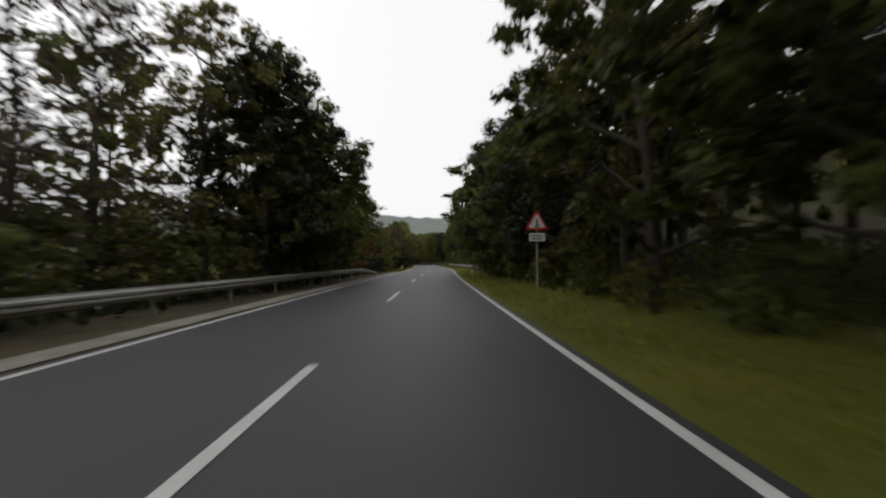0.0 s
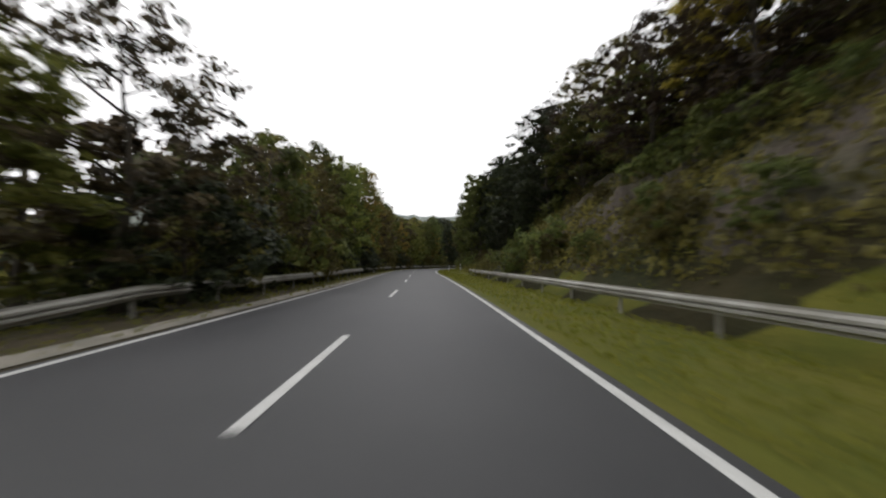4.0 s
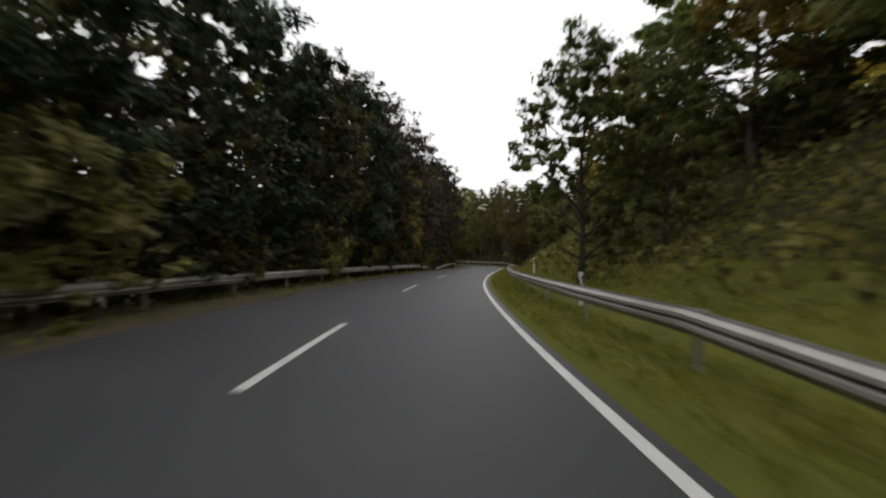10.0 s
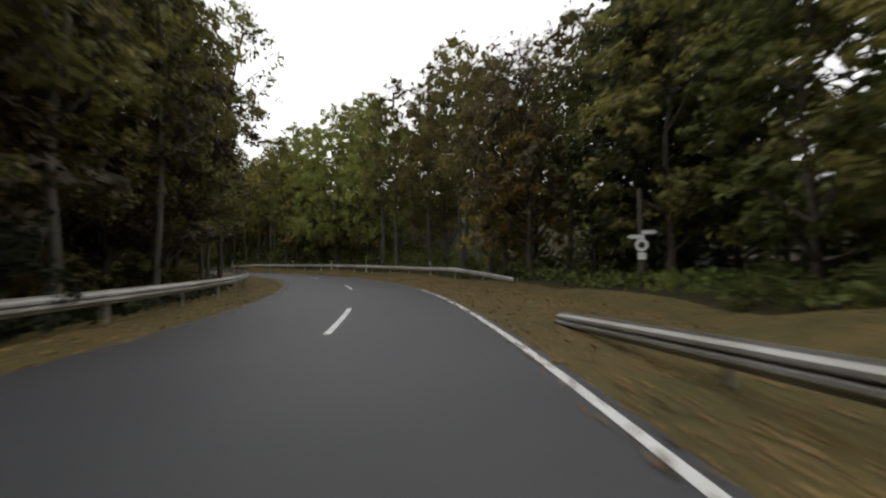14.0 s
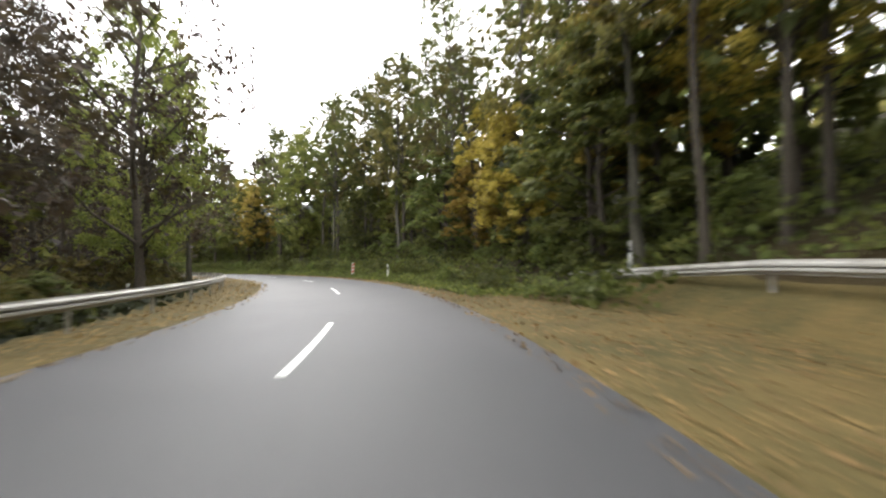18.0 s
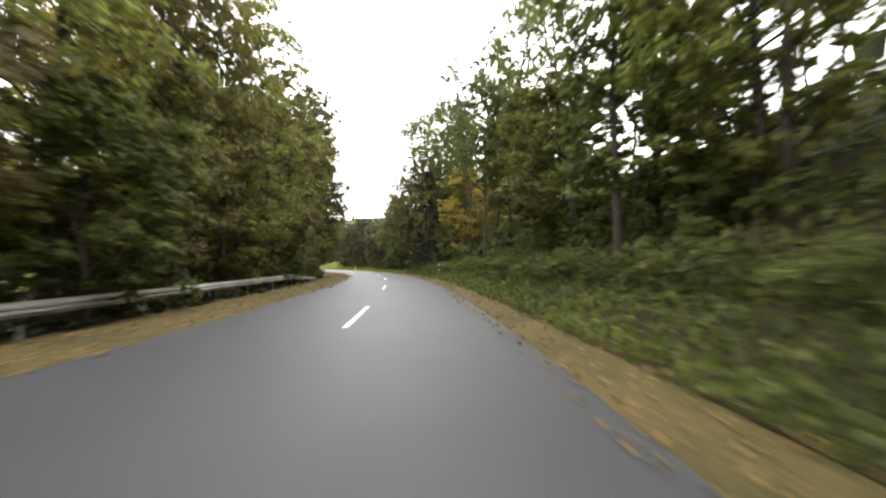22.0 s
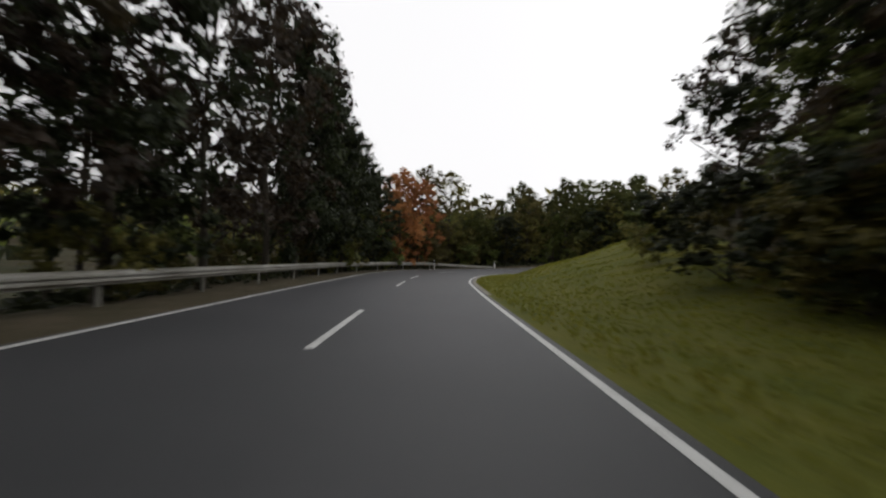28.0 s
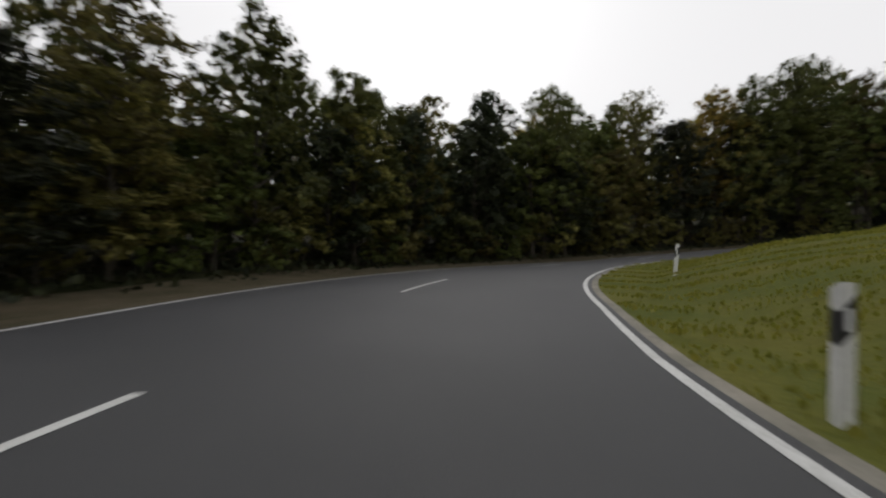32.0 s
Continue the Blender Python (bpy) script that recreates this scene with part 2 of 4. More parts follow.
def curve(points, step=1.0):
    """Points at even steps along a smooth curve through the knots."""
    p = np.vstack([2 * points[0] - points[1], points, 2 * points[-1] - points[-2]])
    out = []
    for i in range(1, len(p) - 2):
        a, b, c, d = p[i - 1:i + 3]
        for u in np.linspace(0, 1, 24, endpoint=False):
            out.append(0.5 * (2 * b + (c - a) * u + (2 * a - 5 * b + 4 * c - d) * u * u + (3 * b - a - 3 * c + d) * u ** 3))
    out.append(points[-1])
    out = np.array(out)
    run = np.concatenate([[0], np.cumsum(np.hypot(*np.diff(out, axis=0).T))])
    s = np.arange(0, run[-1], step)
    return np.stack([np.interp(s, run, out[:, 0]), np.interp(s, run, out[:, 1])], 1), s


AXIS, RUN = curve(KNOTS)
RUN = RUN + S0
_d = np.gradient(AXIS, axis=0)
_d /= np.linalg.norm(_d, axis=1)[:, None]
RIGHT = np.stack([_d[:, 1], -_d[:, 0]], 1)
END = RUN[-1]


def table(rows, s):
    r = np.array(rows, float).reshape(-1, 2)
    return np.interp(s, r[:, 0], r[:, 1])


def lift(s):
    return table(LIFT, s)


def half(s):
    return table(HALF, s)


def spot(s, d, z=0.0):
    """The place at s metres along the road, d metres to the right of its centre, z above it."""
    x = np.interp(s, RUN, AXIS[:, 0]) + d * np.interp(s, RUN, RIGHT[:, 0])
    y = np.interp(s, RUN, AXIS[:, 1]) + d * np.interp(s, RUN, RIGHT[:, 1])
    return Vector((x, y, lift(s) + z))


def bearing(s):
    """The road's heading at s, in degrees from north, anticlockwise."""
    i = int(np.clip(s - S0, 0, len(RUN) - 1))
    return math.degrees(math.atan2(RIGHT[i, 1], RIGHT[i, 0]))


# how the ground rises from the road's edge: s, height 5 m out, height 14 m out, height 30 m out
BANK_RIGHT = [0, 0.3, 1.5, 4, 36, 0.3, 2.5, 6, 58, 1.5, 11, 17, 110, 1.3, 10, 16, 125, 0.8, 6, 12, 147, 0.8, 7, 13, 184, 1.3, 6, 12, 221, 1.8, 9, 15,
              248, 1.5, 8, 13, 262, 0.1, 0.3, 0.5, 288, 0.0, 0.5, 3, 306, 0.0, 3, 8, 334, 0.0, 4.5, 10, 346, 0.8, 5, 9, 387, 1.2, 7.5, 10, 421, 1.2, 7, 10, 448, 0.3, 2, 3, 471, 0.2, 1.5, 3,
              496, 0.4, 1.6, 3, 511, 1.2, 4.2, 5.5, 527, 1.1, 3.0, 4.5, 536, 0.9, 2.4, 3.5, 550, 0.7, 1.6, 2, 596, 0.5, 1, 2]
BANK_LEFT = [0, -0.3, -2, -4, 238, -0.3, -2, -5, 269, -0.5, -3, -6, 387, -0.5, -3, -6, 438, -0.3, -1, -2, 488, -0.5, -3, -6, 527, -0.3, -1, -2, 551, 0.2, 1, 3, 596, 0.5, 3, 6]
FOOT_RIGHT = [-100, 1.8, 46, 1.8, 56, 4.0, 118, 4.0, 126, 2.2, 251, 2.2, 262, 4.8, 275, 4.9, 328, 4.9, 342, 1.8, 700, 1.8]  # s, width of the level strip beside the road


def bank(s, d):
    """Height of the ground over the road, d metres to the right of its centre."""
    out = np.abs(d) - half(s)
    z = np.zeros_like(d)
    for rows, side in ((BANK_RIGHT, d >= 0), (BANK_LEFT, d < 0)):
        r = np.array(rows, float).reshape(-1, 4)
        h = [np.interp(s, r[:, 0], r[:, k]) for k in (1, 2, 3)]
        foot = table(FOOT_RIGHT, s) if rows is BANK_RIGHT else 1.8
        v = np.where(out < foot, -0.04 * np.maximum(out, 0), 0)
        v = np.where((out >= foot) & (out < 5), -0.04 * foot + (h[0] + 0.04 * foot) * (out - foot) / (5 - foot), v)
        v = np.where((out >= 5) & (out < 14), h[0] + (h[1] - h[0]) * (out - 5) / 9, v)
        v = np.where((out >= 14) & (out < 30), h[1] + (h[2] - h[1]) * (out - 14) / 16, v)
        v = np.where(out >= 30, h[2], v)
        z = np.where(side, v, z)
    return z


def nearest(x, y):
    """s and d of the road's nearest point for many places."""
    s, d = np.empty_like(x), np.empty_like(x)
    for a in range(0, len(x), 4000):
        px, py = x[a:a + 4000], y[a:a + 4000]
        q = (px[:, None] - AXIS[None, ::2, 0]) ** 2 + (py[:, None] - AXIS[None, ::2, 1]) ** 2
        i = q.argmin(1) * 2
        s[a:a + 4000] = RUN[i]
        v = (px - AXIS[i, 0]) * RIGHT[i, 0] + (py - AXIS[i, 1]) * RIGHT[i, 1]
        far = np.sqrt(q.min(1))
        d[a:a + 4000] = np.where(v >= 0, 1, -1) * np.maximum(far, np.abs(v))
    return s, d


def bumps(x, y):
    return (np.sin(x * 0.31 + 1.3 * np.sin(y * 0.17)) * np.cos(y * 0.27 + 1.1 * np.sin(x * 0.13)) + 0.5 * np.sin(x * 0.83 + y * 0.61) * np.cos(y * 0.74 - x * 0.35))


def ground_z(x, y):
    x, y = np.atleast_1d(np.asarray(x, float)), np.atleast_1d(np.asarray(y, float))
    s, d = nearest(x, y)
    out = np.abs(d) - half(s)
    z = lift(s) + bank(s, d)
    z = z + np.clip((out - 3) / 8, 0, 1) * 0.35 * bumps(x, y)
    hill = np.clip((out - 90) / 520, 0, 1)
    z = z + hill * hill * (3 - 2 * hill) * (62 + 26 * np.sin(x * 0.0037 + 1) * np.cos(y * 0.0031) + 8 * np.sin(x * 0.013) * np.cos(y * 0.017 + 2))
    return z, out


# ---- mesh helpers ----


def mesh_from(name, verts, faces, material, smooth=False):
    me = bpy.data.meshes.new(name)
    me.from_pydata([tuple(v) for v in verts], [], faces)
    me.materials.append(material)
    if smooth:
        me.polygons.foreach_set("use_smooth", [True] * len(me.polygons))
    me.update()
    return me


def part(name, data, material, parent, label="", m=None):
    """One mesh object under a thing; data is a bmesh or a ready mesh."""
    if isinstance(data, bmesh.types.BMesh):
        me = bpy.data.meshes.new(name)
        data.to_mesh(me)
        data.free()
        me.materials.append(material)
    else:
        me = data
    ob = new(name, me)
    ob.parent = parent
    if m is not None:
        ob.matrix_basis = m
    if label:
        ob["label"] = label
    return ob


def thing(name, m, label, category, group=""):
    ob = new(name)
    ob.matrix_basis = m
    return tagged(ob, label, category, group)


def box(bm, x0, x1, y0, y1, z0, z1, bevel=0.0):
    r = bmesh.ops.create_cube(bm, size=1.0, matrix=Matrix.Translation(((x0 + x1) / 2, (y0 + y1) / 2, (z0 + z1) / 2)) @ Matrix.Diagonal((x1 - x0, y1 - y0, z1 - z0, 1)))
    if bevel:
        es = {e for v in r["verts"] for e in v.link_edges}
        bmesh.ops.bevel(bm, geom=list(es), offset=bevel, segments=2, affect='EDGES')


def ribbon(name, s0, s1, cols, material, step=1.0):
    """A strip along the road; cols gives (d, z) pairs for a place s."""
    ss = np.linspace(s0, s1, max(2, int((s1 - s0) / step) + 1))
    verts, faces, n = [], [], len(cols(ss[0]))
    for s in ss:
        verts += [spot(s, d, z) for d, z in cols(s)]
    for i in range(len(ss) - 1):
        for j in range(n - 1):
            a = i * n + j
            faces.append((a, a + n, a + n + 1, a + 1))
    me = mesh_from(name, verts, faces, material, True)
    me.flip_normals() if me.polygons and me.polygons[0].normal.z < 0 else None
    return me


# ---- ground ----


def axis_steps(lo, hi, step):
    mid = np.arange(lo, hi + step, step)
    out = [step * 1.35 ** k for k in range(1, 40)]
    out = np.cumsum(out)
    out = out[out < 3500]
    return np.concatenate([lo - out[::-1], mid, mid[-1] + out])


gx = axis_steps(AXIS[:, 0].min() - 30, AXIS[:, 0].max() + 30, 2.5)
gy = axis_steps(AXIS[:, 1].min() - 30, AXIS[:, 1].max() + 30, 2.5)
X, Y = np.meshgrid(gx, gy)
Z, OUT = ground_z(X.ravel(), Y.ravel())
GS, GD = nearest(X.ravel(), Y.ravel())
Z = np.where((OUT < 4.2) | ((OUT < 10.4) & (GD > 0) & (GS > 467)) | ((OUT < 6.4) & (GD > 0) & (GS > 256) & (GS < 332)), Z - 0.35, Z)
nx = len(gx)
idx = np.arange(len(gy) * nx).reshape(len(gy), nx)
quads = np.stack([idx[:-1, :-1], idx[:-1, 1:], idx[1:, 1:], idx[1:, :-1]], -1).reshape(-1, 4)
ground = new("ground", mesh_from("ground", np.stack([X.ravel(), Y.ravel(), Z], 1).tolist(), quads.tolist(), SOIL, True))
tagged(ground, "dark forest floor with soil, moss and fallen leaves", "ground", kind="structure")

road = new("road", ribbon("road", S0 + 2, END - 2, lambda s: [(half(s) * k, 0.02 * (1 - k * k)) for k in (-1, -0.6, -0.2, 0.2, 0.6, 1)], ASPHALT))
tagged(road, "grey two-lane asphalt road with worn wheel tracks", "road", kind="structure")


def verge(name, s0, s1, side, label, material, inner=0.0, outer=5.2):
    def cols(s):
        ks = np.linspace(inner, outer, 7)
        d = side * (half(s) + ks)
        zs = bank(np.full(7, s), d)
        pts = [spot(s, dd) for dd in d]
        wob = np.clip((ks - 3) / 8, 0, 1) * 0.35 * bumps(np.array([p.x for p in pts]), np.array([p.y for p in pts]))
        c = [(dd, zz + w - (0.004 if k < 0.01 else 0) - (0.25 if k > outer - 0.01 and outer > 4 else 0)) for dd, zz, k, w in zip(d, zs, ks, wob)]
        return c if side > 0 else c[::-1]
    ob = new(name, ribbon(name, s0, s1, cols, material))
    return tagged(ob, label, "verge", kind="structure")


verge("verge", S0 + 2, 241, -1, "gravelly verge with thin dry grass beside the road", GRAVEL)
verge("verge", 241, 455, -1, "verge covered with fallen orange leaves", LITTER)
verge("verge", 455, END - 2, -1, "gravelly verge with thin dry grass beside the road", GRAVEL)
verge("verge", S0 + 2, 254, 1, "rough grass verge at the foot of the bank", GRASS)
verge("verge", 254, 334, 1, "wide verge covered with fallen orange leaves", LITTER, outer=7.2)
verge("verge", 334, 446, 1, "dark bank with soil and undergrowth", SOIL, inner=1.0)
verge("verge", 334, 446, 1, "verge covered with fallen orange leaves", LITTER, outer=1.2)
verge("verge", 446, 465, 1, "rough grass verge sloping up from the road", GRASS)
verge("verge", 465, END - 2, 1, "short green and yellow grass on the inside of the bend", GRASS, outer=11.5)

# ---- road markings ----


def edge_line(s0, s1, d_in, w=0.12):
    ob = new("edge_line", ribbon("edge_line", s0, s1, lambda s: [(math.copysign(half(s) - abs(d_in), d_in), 0.008), (math.copysign(half(s) - abs(d_in) + w, d_in), 0.008)], PAINT))
    return tagged(ob, "solid white painted line along the road's edge", "road marking", "edge lines", "structure")


def centre_dash(s0, s1, w=0.12):
    ob = new("centre_dash", ribbon("centre_dash", s0, s1, lambda s: [(-w / 2, 0.026), (w / 2, 0.026)], PAINT))
    return tagged(ob, "short white painted dash in the middle of the road", "road marking", "centre dashes", "structure")


edge_line(S0 + 2, 272, 0.25)
edge_line(463, END - 2, 0.25)
edge_line(S0 + 2, 175, -0.25)
edge_line(463, END - 2, -0.25)
for first, last, start in ((S0 + 5, 73, 49), (73, 120, 112), (120, 221, 152), (221, 285, 249), (285, 471, 347), (471, 511, 505), (511, END - 6, 548)):
    s = start - 12 * math.floor((start - first) / 12)
    while s < last - 3:
        centre_dash(s, s + 4)
        s += 12
gutter = new("gutter", ribbon("gutter", S0 + 2, 166, lambda s: [(-half(s) - 0.62, 0.03), (-half(s) - 0.1, 0.012)], CONCRETE))
tagged(gutter, "shallow pale concrete gutter along the road's edge", "gutter", kind="structure")

# ---- guard rails ----
PROFILE = [(-0.155, 0.0), (-0.115, 0.0), (-0.075, 0.08), (-0.03, 0.08), (0.0, 0.02), (0.03, 0.08), (0.075, 0.08), (0.115, 0.0), (0.155, 0.0)]
_bm = bmesh.new()
box(_bm, -0.05, 0.05, -0.03, 0.03, -0.6, 0.72, 0.008)
POST_MESH = bpy.data.meshes.new("post")
_bm.to_mesh(POST_MESH)
_bm.free()
POST_MESH.materials.append(STEEL)
_bm = bmesh.new()
box(_bm, -0.05, 0.05, -0.09, 0.0, 0.45, 0.72, 0.01)
SPACER_MESH = bpy.data.meshes.new("spacer")
_bm.to_mesh(SPACER_MESH)
_bm.free()
SPACER_MESH.materials.append(STEEL)


def guard_rail(s0, s1, side, gap, label, drop0=True, drop1=True, top=0.75):
    """A corrugated steel rail on posts, gap metres outside the road's edge; its ends dip into the ground."""
    away = (lambda s: table(gap, s)) if isinstance(gap, list) else (lambda s: gap)
    base = spot((s0 + s1) / 2, side * (half((s0 + s1) / 2) + away((s0 + s1) / 2)))
    rail = thing("guard_rail", Matrix.Translation(base), label, "guard rail", "guard rails")
    step = 4.0
    n = max(2, int(round((s1 - s0) / step)))
    edges = np.linspace(s0, s1, n + 1)

    def height(s):
        h = top - 0.155
        if drop0:
            h -= max(0, 1 - (s - s0) / 8) * 0.5
        if drop1:
            h -= max(0, 1 - (s1 - s) / 8) * 0.5
        return h + float(bank(np.array([s]), np.array([side * (half(s) + away(s))]))[0])

    for a, b in zip(edges[:-1], edges[1:]):
        verts, faces = [], []
        k = 4
        for s in np.linspace(a - 0.02, b + 0.02, k):
            h = height(s)
            for back in (0.0, 0.006):
                for z, o in PROFILE:
                    verts.append(spot(s, side * (half(s) + away(s) - o + back), h + z) - base)
        m = len(PROFILE)
        for i in range(k - 1):
            for lay in (0, 1):
                for j in range(m - 1):
                    q = (2 * i + lay) * m + j
                    faces.append((q, q + 1, q + 2 * m + 1, q + 2 * m))
            for j in (0, m - 1):
                q = 2 * i * m + j
                faces.append((q, q + m, q + 3 * m, q + 2 * m))
        part("beam", mesh_from("beam", verts, faces, STEEL), STEEL, rail)
    for s in edges:
        h = height(s) + 0.155 - top
        p = spot(s, side * (half(s) + away(s) + 0.12), h) - base
        turn = bearing(s) + (0 if side > 0 else 180) + 90
        mm = Matrix.Translation(p) @ Matrix.Rotation(radians(turn), 4, 'Z')
        post = part("post", POST_MESH, STEEL, rail, m=mm)
        part("spacer", SPACER_MESH, STEEL, post)
    return rail


guard_rail(S0 + 10, 46, -1, 2.0, "long weathered steel guard rail on posts beside the road")
guard_rail(75, 238, -1, 2.0, "long weathered steel guard rail on posts beside the road")
guard_rail(240, 424, -1, [240, 1.9, 350, 1.9, 374, 2.4, 396, 3.4, 412, 3.2, 424, 2.6], "long weathered steel guard rail on posts beside leaf litter")
guard_rail(448.5, 541, -1, 1.9, "long weathered steel guard rail on posts along the bend")
guard_rail(53, 120, 1, 3.2, "weathered steel guard rail below the rock face", drop1=False)
guard_rail(181, 262, 1, 1.3, "weathered steel guard rail below the grassy bank")
guard_rail(275, 334, 1, 5.8, "weathered steel guard rail along the outside of the bend")

# ---- delineator posts and signs ----


def make_delineator():
    t = thing("delineator_post", pose(0, 0, 0), "white plastic roadside delineator post with slanted black band and reflector", "delineator post", "delineator posts")
    def shell(z0, z1, grow, slant0=0.0, slant1=0.0):
        bm = bmesh.new()
        ring = [(-0.06, -0.05), (-0.045, -0.065), (0.045, -0.065), (0.06, -0.05), (0.03, 0.06), (-0.03, 0.06)]
        lo = [bm.verts.new((x * grow, y * grow, z0 + slant0 * x)) for x, y in ring]
        hi = [bm.verts.new((x * grow, y * grow, z1 + slant1 * x - (0.05 * (y + 0.065) / 0.125 if z1 > 0.9 else 0))) for x, y in ring]
        for i in range(6):
            bm.faces.new((lo[i], lo[(i + 1) % 6], hi[(i + 1) % 6], hi[i]))
        bm.faces.new(hi)
        bm.faces.new(lo[::-1])
        return bm
    part("body", shell(-0.3, 1.0, 1.0), WHITE, t)
    band = part("band", shell(0.62, 0.86, 1.03, 1.2, 1.2), BLACK, t, "black slanted band")
    bm = bmesh.new()
    box(bm, -0.022, 0.022, -0.074, -0.064, 0.66, 0.82, 0.004)
    part("reflector", bm, REFLECTOR, band, "small rectangular reflector")
    return t


_first = make_delineator()
_placed = []


def delineator(s, d, z=None, tilt=0.0):
    p = spot(s, d)
    z = float(ground_z(p.x, p.y)[0][0]) if z is None else p.z + z
    m = Matrix.Translation((p.x, p.y, z)) @ Matrix.Rotation(radians(bearing(s)), 4, 'Z') @ Matrix.Rotation(radians(tilt), 4, 'Y')
    if not _placed:
        _first.matrix_basis = m
        _placed.append(_first)
    else:
        _placed.append(copy_thing(_first, m))


for s, d in ((34, 4.2), (54, 7.0), (130, 6.3), (148, 5.0), (196, 5.4), (213, 6.2), (288, 9.7), (318, 9.7), (331, 9.6), (348, 5.4),
             (428.5, 5.6), (474, 5.0), (136, -6.0), (173, -6.2), (339, -8.0), (301, 9.7), (309, 9.7), (533, -6.0), (541, -6.4)):
    delineator(s, d)
for x, y, tilt in ((-10.9, 395.5, 3), (-11.1, 407.3, 6)):
    sa = nearest(np.array([x]), np.array([y]))
    delineator(float(sa[0][0]), float(sa[1][0]), tilt=tilt)


def warning_sign(s, d):
    p = spot(s, d)
    z = float(ground_z(p.x, p.y)[0][0])
    t = thing("traffic_sign", Matrix.Translation((p.x, p.y, z)) @ Matrix.Rotation(radians(bearing(s)), 4, 'Z'), "triangular red-bordered warning sign with white plate on grey pole", "traffic sign")
    bm = bmesh.new()
    bmesh.ops.create_cone(bm, segments=12, radius1=0.035, radius2=0.035, depth=3.9, cap_ends=True, matrix=Matrix.Translation((0, 0.03, 1.25)))
    part("pole", bm, STEEL, t, "grey galvanised pole")
    def tri(r, y0, y1, zc):
        b = bmesh.new()
        f = [b.verts.new((r * math.sin(a), y0, zc + r * math.cos(a))) for a in (0, 2.0944, 4.18879)]
        g = [b.verts.new((v.co.x, y1, v.co.z)) for v in f]
        b.faces.new(f)
        b.faces.new(g[::-1])
        for i in range(3):
            b.faces.new((f[i], g[i], g[(i + 1) % 3], f[(i + 1) % 3]))
        bmesh.ops.bevel(b, geom=[e for e in b.edges if abs(e.verts[0].co.y - e.verts[1].co.y) > 0.001], offset=0.05, segments=3, affect='EDGES')
        return b
    part("border", tri(0.56, -0.012, 0.0, 2.75), RED, t, "red triangular border")
    face = part("face", tri(0.40, -0.018, -0.012, 2.75), WHITE, t, "white triangular field")
    b = bmesh.new()
    box(b, -0.03, 0.03, -0.023, -0.018, 2.64, 2.9, 0.004)
    box(b, -0.09, 0.09, -0.023, -0.018, 2.58, 2.63, 0.004)
    part("symbol", b, BLACK, face, "black symbol")
    b = bmesh.new()
    box(b, -0.32, 0.32, -0.012, 0.0, 2.02, 2.34, 0.01)
    plate = part("plate", b, WHITE, t, "white additional plate")
    for zz in (2.12, 2.23):
        b = bmesh.new()
        box(b, -0.22, 0.22, -0.017, -0.012, zz - 0.02, zz + 0.02)
        part("bar", b, BLACK, plate, "dark bar of unreadable writing")


def trail_sign(s, d):
    """A wooden post with walkers' boards: two arrows, a round disc and a small plate."""
    p = spot(s, d)
    z = float(ground_z(p.x, p.y)[0][0])
    t = thing("trail_sign", Matrix.Translation((p.x, p.y, z)) @ Matrix.Rotation(radians(bearing(s) - 20), 4, 'Z'), "wooden post with white footpath arrows, round disc and plate", "sign post")
    b = bmesh.new()
    bmesh.ops.create_cone(b, segments=10, radius1=0.11, radius2=0.08, depth=4.4, cap_ends=True, matrix=Matrix.Translation((0, 0.1, 1.9)))
    part("pole", b, GREY_BARK, t, "grey wooden post")
    for x0, x1, zz in ((-0.42, 0.12, 2.12), (0.02, 0.5, 2.3)):
        b = bmesh.new()
        tip = x0 - 0.14 if x0 < -0.2 else x1 + 0.14
        ring = [(x0, zz - 0.08), (x1, zz - 0.08), (x1, zz + 0.08), (x0, zz + 0.08)]
        ring = ring[:1] + ring[1:3] + ring[3:] + [(tip, zz)] if x0 < -0.2 else ring[:2] + [(tip, zz)] + ring[2:]
        f = [b.verts.new((x, -0.03, q)) for x, q in ring]
        g = [b.verts.new((x, -0.01, q)) for x, q in ring]
        b.faces.new(f)
        b.faces.new(g[::-1])
        for i in range(5):
            b.faces.new((f[i], g[i], g[(i + 1) % 5], f[(i + 1) % 5]))
        part("arrow_board", b, WHITE, t, "weathered white arrow board")
    b = bmesh.new()
    bmesh.ops.create_cone(b, segments=24, radius1=0.26, radius2=0.26, depth=0.02, cap_ends=True, matrix=Matrix.Translation((0, -0.03, 1.78)) @ Matrix.Rotation(radians(90), 4, 'X'))
    disc = part("disc", b, WHITE, t, "round white disc")
    b = bmesh.new()
    bmesh.ops.create_cone(b, segments=20, radius1=0.13, radius2=0.13, depth=0.01, cap_ends=True, matrix=Matrix.Translation((0, -0.045, 1.78)) @ Matrix.Rotation(radians(90), 4, 'X'))
    part("mark", b, BLACK, disc, "dark unreadable mark")
    b = bmesh.new()
    box(b, -0.17, 0.17, -0.04, -0.02, 1.2, 1.48, 0.01)
    part("plate", b, WHITE, t, "small white plate")


